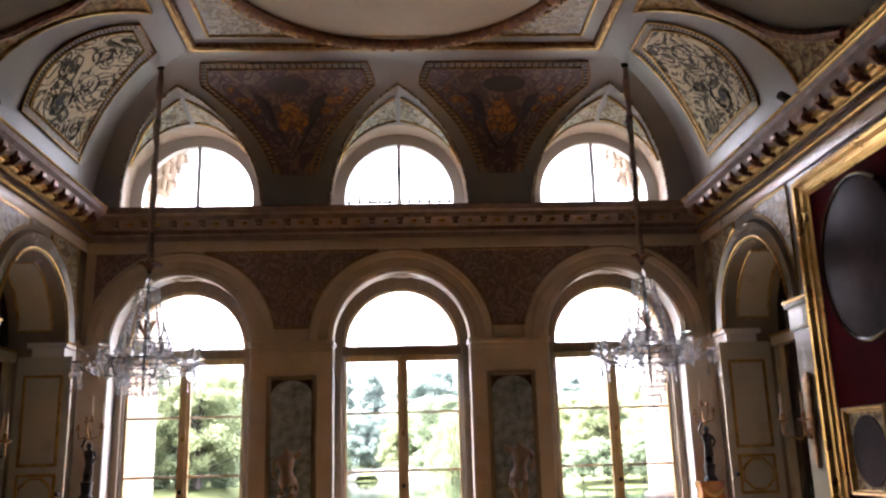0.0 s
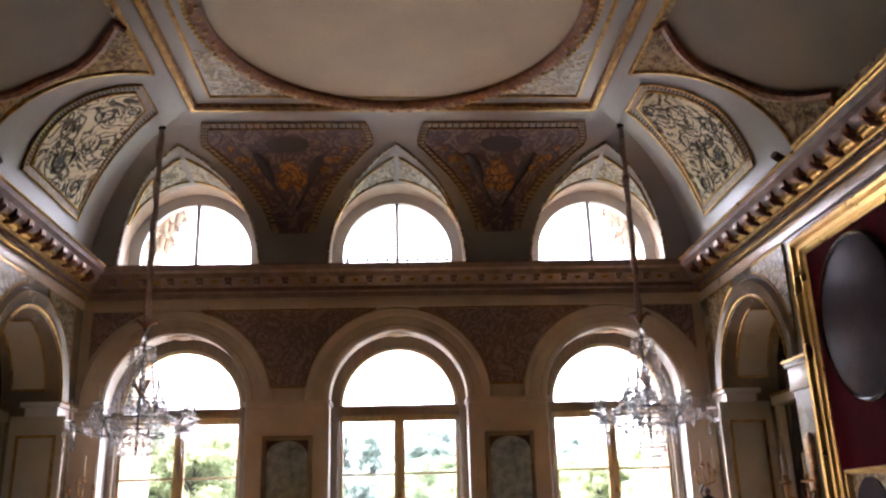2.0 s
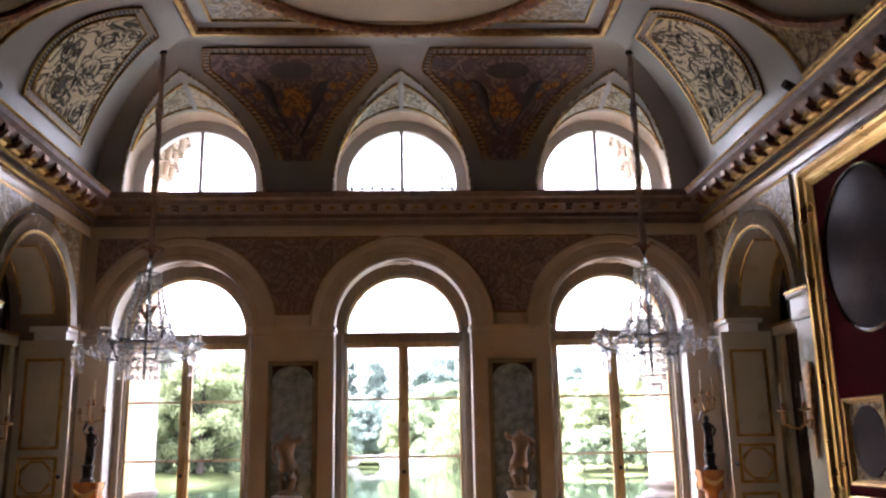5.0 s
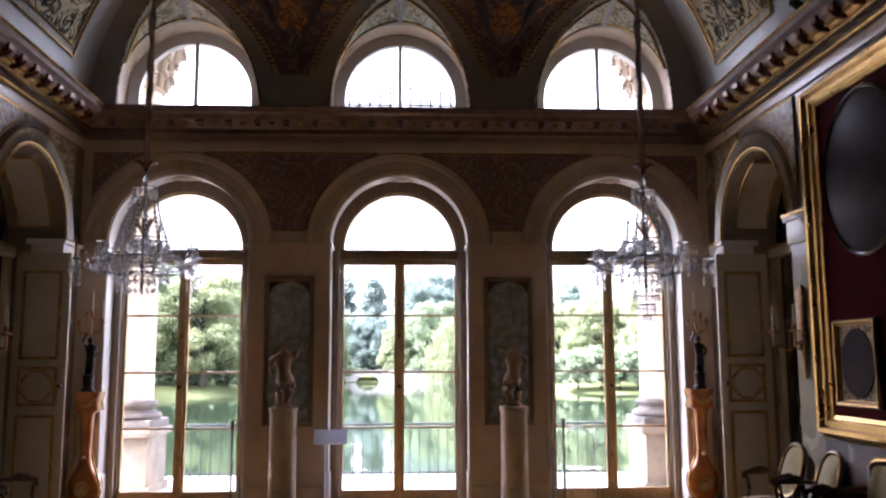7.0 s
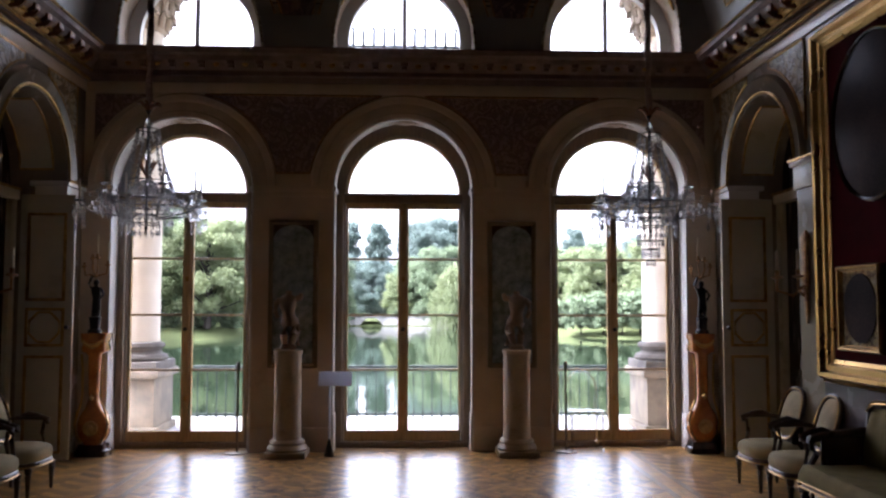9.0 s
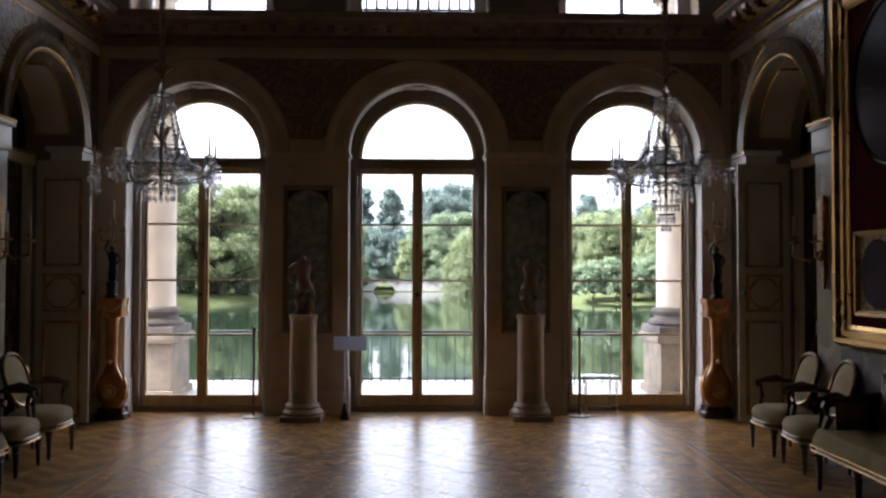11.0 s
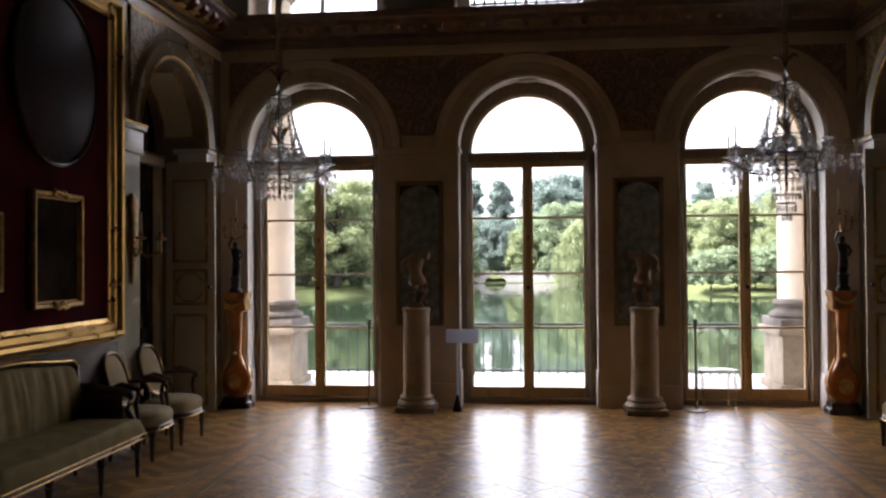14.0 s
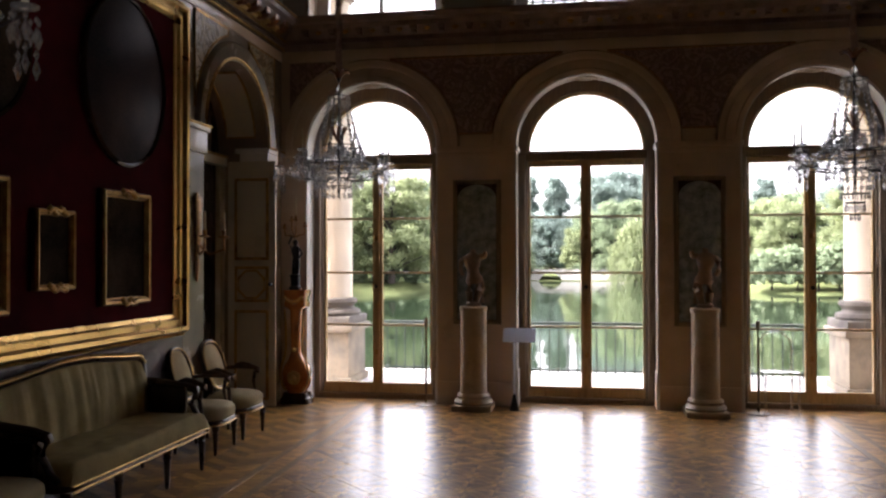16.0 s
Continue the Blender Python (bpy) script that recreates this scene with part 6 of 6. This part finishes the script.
def armchair(m):
    ch = thing("armchair", m, "dark carved armchair with sage silk seat and medallion back", "chair", "armchairs along the walls")
    bm = B()
    ringstack(bm, [(0.255, 0.235, 0.27, 0.03, 0), (0.265, 0.252, 0.287, 0.03, 0), (0.305, 0.252, 0.287, 0.03, 0), (0.315, 0.242, 0.277, 0.03, 0)], 28, 3.2)
    part("seat_frame", bm, CHAIRWOOD, ch)
    bm = B()
    tube(bm, [(0.03 + 0.253 * math.copysign(abs(math.cos(a)) ** 0.62, math.cos(a)), 0.29 * math.copysign(abs(math.sin(a)) ** 0.62, math.sin(a)), 0.272) for a in [2 * math.pi * k / 36 for k in range(36)]], 0.008, 5, True)
    part("gilt_bead", bm, GOLD, ch)
    bm = B()
    ringstack(bm, [(0.315, 0.243, 0.278, 0.03, 0), (0.35, 0.254, 0.289, 0.03, 0), (0.40, 0.25, 0.285, 0.03, 0), (0.43, 0.225, 0.26, 0.03, 0), (0.448, 0.17, 0.2, 0.03, 0), (0.455, 0.07, 0.09, 0.03, 0)], 28, 3.0)
    part("seat", bm, CLOTH_PALE, ch)
    for x in (-0.16, 0.23):
        for y in (-0.23, 0.23):
            bm = B()
            leg_mesh(bm, x, y, 0.27)
            part("leg", bm, CHAIRWOOD, ch)
    def bp(a, r, d=0.0):
        y = 0.195 * r * math.copysign(abs(math.cos(a)) ** 0.75, math.cos(a))
        z = 0.715 + 0.235 * r * math.copysign(abs(math.sin(a)) ** 0.8, math.sin(a))
        return Vector((-0.14 - 0.31 * (z - 0.5) + d, y, z))
    bm = B()
    tube(bm, [bp(2 * math.pi * k / 40, 1.0) for k in range(40)], 0.024, 8, True)
    tube(bm, [(-0.12, -0.17, 0.29), (-0.155, -0.16, 0.56)], 0.02, 7)
    tube(bm, [(-0.12, 0.17, 0.29), (-0.155, 0.16, 0.56)], 0.02, 7)
    part("back_frame", bm, CHAIRWOOD, ch)
    bm = B()
    tube(bm, [bp(2 * math.pi * k / 40, 1.02, 0.022) for k in range(40)], 0.007, 5, True)
    part("gilt_bead", bm, GOLD_BRIGHT, ch)
    bm = B()
    patch(bm, lambda u, v: bp(6.2832 * u, v * 0.95, 0.028 * (1 - v ** 3) + 0.004), 32, 5)
    patch(bm, lambda u, v: bp(6.2832 * u, v * 0.95, -0.028), 32, 2)
    part("backrest", bm, CLOTH_PALE, ch)
    for e in (-1, 1):
        bm = B()
        tube(bm, [(-0.19, e * 0.19, 0.66), (-0.06, e * 0.262, 0.67), (0.10, e * 0.287, 0.665), (0.15, e * 0.287, 0.645), (0.15, e * 0.287, 0.605)], [0.018, 0.024, 0.026, 0.032, 0.02], 8)
        arm = part("armrest", bm, CHAIRWOOD, ch)
        bm = B()
        tube(bm, [(0.12, e * 0.285, 0.63), (0.10, e * 0.287, 0.52), (0.125, e * 0.287, 0.38), (0.15, e * 0.28, 0.29)], 0.02, 8)
        part("arm_support", bm, CHAIRWOOD, arm)
        bm = B()
        tube(bm, [(-0.10, e * 0.258, 0.683), (-0.03, e * 0.272, 0.695), (0.08, e * 0.285, 0.685)], [0.018, 0.032, 0.018], 8)
        part("arm_pad", bm, CHAIRWOOD, arm)
    return ch


def sofa(m, L=0.935):
    so = thing("sofa", m, "long dark-framed settee in faded sage silk with gilt beading", "sofa", "settees along the walls")
    bm = B()
    ringstack(bm, [(0.295, 0.29, L - 0.02, 0.03, 0), (0.303, 0.305, L, 0.03, 0), (0.338, 0.305, L, 0.03, 0), (0.345, 0.298, L - 0.01, 0.03, 0)], 40, 8)
    part("seat_frame", bm, CHAIRWOOD, so)
    for z in (0.303, 0.337):
        bm = B()
        tube(bm, [(0.335, -L + 0.04, z), (0.338, 0, z), (0.335, L - 0.04, z)], 0.006, 6)
        part("gilt_bead", bm, GOLD, so)
    bm = B()
    def f(u, v):
        x, y = -0.24 + 0.575 * u ** 0.8, (2 * v - 1) * (L - 0.03)
        e = min(1, 14 * min(u, 1 - u)) * min(1, 30 * min(v, 1 - v))
        return Vector((x, y, 0.34 + 0.12 * e ** 0.4 + 0.016 * noise.noise(Vector((x * 5, y * 2.5, 1))) + 0.006 * noise.noise(Vector((x * 14, y * 9, 4)))))
    patch(bm, f, 36, 70)
    part("seat", bm, CLOTH, so)
    for y in (-L + 0.06, -0.32, 0.32, L - 0.06):
        bm = B()
        leg_mesh(bm, 0.28, y, 0.30)
        part("leg", bm, CHAIRWOOD, so)
    for y in (-L + 0.06, L - 0.06):
        bm = B()
        leg_mesh(bm, -0.22, y, 0.31)
        part("leg", bm, CHAIRWOOD, so)
    def top(y):
        s = abs(y) / L
        return 0.93 + 0.03 * math.cos(y * math.pi / L) - 0.16 * (1 - math.sqrt(max(0.0, 1 - (max(0, s - 0.84) / 0.16) ** 2)))
    bm = B()
    def g(u, v):
        y = (2 * u - 1) * (L - 0.04)
        z = 0.42 + (top(y) - 0.03 - 0.42) * v
        return Vector((-0.17 - 0.14 * (z - 0.42) + 0.016 * noise.noise(Vector((y * 9, z * 1.3, 3))) + 0.004 * noise.noise(Vector((y * 24, z * 2.5, 5))) + 0.02 * math.sin(math.pi * v), y, z))
    patch(bm, g, 120, 12)
    patch(bm, lambda u, v: g(u, v) + Vector((-0.04, 0, 0)), 20, 4)
    part("backrest", bm, CLOTH, so)
    bm = B()
    rim = [Vector((-0.18 - 0.14 * (top(y) - 0.42), y, top(y))) for y in [(2 * k / 80 - 1) * (L - 0.03) for k in range(81)]]
    tube(bm, [Vector((-0.19, -L + 0.025, 0.38))] + rim + [Vector((-0.19, L - 0.025, 0.38))], 0.026, 8)
    part("back_frame", bm, CHAIRWOOD, so)
    bm = B()
    tube(bm, [p + Vector((0.028, 0, 0.008)) for p in rim], 0.008, 5)
    part("gilt_bead", bm, GOLD_BRIGHT, so)
    bm = B()
    for k in range(0, 160):
        y = (2 * k / 159 - 1) * (L - 0.06)
        bead(bm, (-0.155 - 0.14 * (top(y) - 0.42), y, top(y) + 0.024), 0.008, 0.008, 5)
    tagged(part("pearl_row", bm, GOLD_BRIGHT, so), kind="stuff")
    for e in (-1, 1):
        bm = B()
        tube(bm, [(-0.22, e * (L - 0.02), 0.70), (-0.1, e * (L - 0.01), 0.68), (0.12, e * L, 0.655), (0.20, e * L, 0.63), (0.215, e * L, 0.60)], [0.03, 0.034, 0.036, 0.036, 0.024], 8)
        arm = part("armrest", bm, CHAIRWOOD, so)
        bm = B()
        tube(bm, [(0.2, e * L, 0.62), (0.16, e * L, 0.52), (0.22, e * L, 0.42), (0.25, e * (L - 0.02), 0.36)], 0.024, 8)
        part("arm_support", bm, CHAIRWOOD, arm)
        bm = B()
        box(bm, -0.26, 0.14, e * (L - 0.03) - 0.02, e * (L - 0.03) + 0.02, 0.36, 0.66, 0.015)
        part("side_panel", bm, DARKWOOD, arm)
    return so


for sg in (-1, 1):
    rz = 0 if sg < 0 else 180
    sofa(pose(sg * 3.24, 5.60, 0, 0, 0, rz) @ Matrix.Diagonal((1, 1, 0.98, 1)))
    for y, a in ((7.80, 3), (7.16, -2)):
        armchair(pose(sg * 3.285, y, 0, 0, 0, rz + a * sg) @ Matrix.Scale(0.91, 4))
armchair(pose(-3.24, 4.42, 0) @ Matrix.Scale(0.91, 4))

# ---- parquet ----
S = 0.30
h = S / math.sqrt(2)


def parquet_tri(bm, m):
    """One triangular parquet block of narrow staves, each lying a hair out of level."""
    n = 3
    d0, d1 = 0.0012, S / 2 - 0.0016
    for k in range(n):
        a, b = d0 + (d1 - d0) * k / n + 0.0006, d0 + (d1 - d0) * (k + 1) / n - 0.0006
        cut = stave_rnd.uniform(-0.6, 0.6)
        for x0, x1 in ((-1.0, cut), (cut, 1.0)):
            tl, tw = stave_rnd.uniform(-0.0005, 0.0005), stave_rnd.uniform(-0.0004, 0.0004)
            foot = [(x0 * (a - 0.001) + 0.0004, -a), (x0 * (b - 0.001) + 0.0004, -b), (x1 * (b - 0.001) - 0.0004, -b), (x1 * (a - 0.001) - 0.0004, -a)]
            top = [bm.verts.new(m @ Vector((x, y, -0.0006 + tl * (y + (a + b) / 2) * 22 + tw * (1 if x > (x0 + x1) * b / 2 else -1)))) for x, y in foot]
            low = [bm.verts.new(m @ Vector((x, y, -0.012))) for x, y in foot]
            bm.faces.new(top)
            for q in range(4):
                bm.faces.new((low[q], low[(q + 1) % 4], top[(q + 1) % 4], top[q]))


stave_rnd = random.Random(21)
bm = B()
parquet_tri(bm, Matrix.Identity(4))
tri_me = to_mesh("parquet_block", bm, OAK)
rnd = random.Random(9)
spots = sorted((5.6 + j * h, (i + 0.5 * (j % 2)) * 2 * h) for i in range(-13, 14) for j in range(0, 22) if abs((i + 0.5 * (j % 2)) * 2 * h) < 2.2 and 5.6 + j * h < 9.65)
rest = B()
for q0, (y, x) in enumerate(spots):
    for k in range(4):
        m = pose(x, y, 0.0, rnd.uniform(-0.1, 0.1), rnd.uniform(-0.1, 0.1), 45 + 90 * k)
        if q0 < 72:
            o = new("parquet_block", tri_me)
            o.parent = floor
            o.matrix_basis = m
        else:
            parquet_tri(rest, m)
tagged(part("parquet_field", rest, OAK, floor, "", False), kind="stuff")
# border: pale bands and a row of chevron blocks along each side wall
for sg in (-1, 1):
    for x0, x1 in ((2.30, 2.36), (2.50, 2.56)):
        for k in range(5):
            bm = B()
            a, b = sorted((sg * x0, sg * x1))
            box(bm, a, b, 4.2 + 1.1 * k, 5.298 + 1.1 * k, -0.012, 0.001)
            part("border_band", bm, MAPLE, floor, "", False)
for sg in (-1, 1):
    a, b = sorted((sg * 1.95, sg * 2.57))
    for k in range(15):
        for e in range(4):
            bm = B()
            w = (b - a) / 4
            box(bm, a + w * e + 0.0006, a + w * (e + 1) - 0.0006, 4.2 + 0.366 * k + 0.09 * e, 4.565 + 0.366 * k + 0.09 * e, -0.011, -0.0019)
            part("border_plank", bm, OAK, floor, "", False)
stave_rnd = random.Random(33)
bm = B()
for e in (-1, 1):
    for k in range(4):
        y0 = -0.24 + 0.12 * k
        c0 = stave_rnd.uniform(-0.0006, 0.0006)
        foot = [(0.002 * e, y0), (0.238 * e, y0 + 0.17), (0.238 * e, y0 + 0.288), (0.002 * e, y0 + 0.118)]
        top = [bm.verts.new((x, y, -0.0006 + c0 * (1 if q % 2 else -1))) for q, (x, y) in enumerate(foot)]
        low = [bm.verts.new((x, y, -0.012)) for x, y in foot]
        bm.faces.new(top)
        for q in range(4):
            bm.faces.new((low[q], low[(q + 1) % 4], top[(q + 1) % 4], top[q]))
chevron_me = to_mesh("border_block", bm, OAK)
for sg in (-1, 1):
    for a in range(2):
        for k in range(11):
            o = new("border_block", chevron_me)
            o.parent = floor
            o.matrix_basis = pose(sg * (2.805 + 0.4825 * a), 4.8 + 0.48 * k, 0.0, rnd.uniform(-0.1, 0.1), rnd.uniform(-0.1, 0.1), 0)

# small spotlights on the cornice and by the ceiling frame
for sg in (-1, 1):
    sl = thing("spotlight", pose(sg * 3.31, 6.85, 4.45), "small grey spotlight standing on the cornice", "spotlight", "cornice spotlights")
    bm = B()
    box(bm, -0.04, 0.04, -0.05, 0.05, 0, 0.015, 0.004)
    tube(bm, [(0, 0, 0.01), (0, 0, 0.06)], 0.008, 6)
    part("bracket", bm, BLACK, sl)
    bm = B()
    tube(bm, [(sg * 0.05, 0.02, 0.055), (-sg * 0.06, -0.02, 0.095)], 0.038, 12)
    part("housing", bm, STONE_GREY, sl)
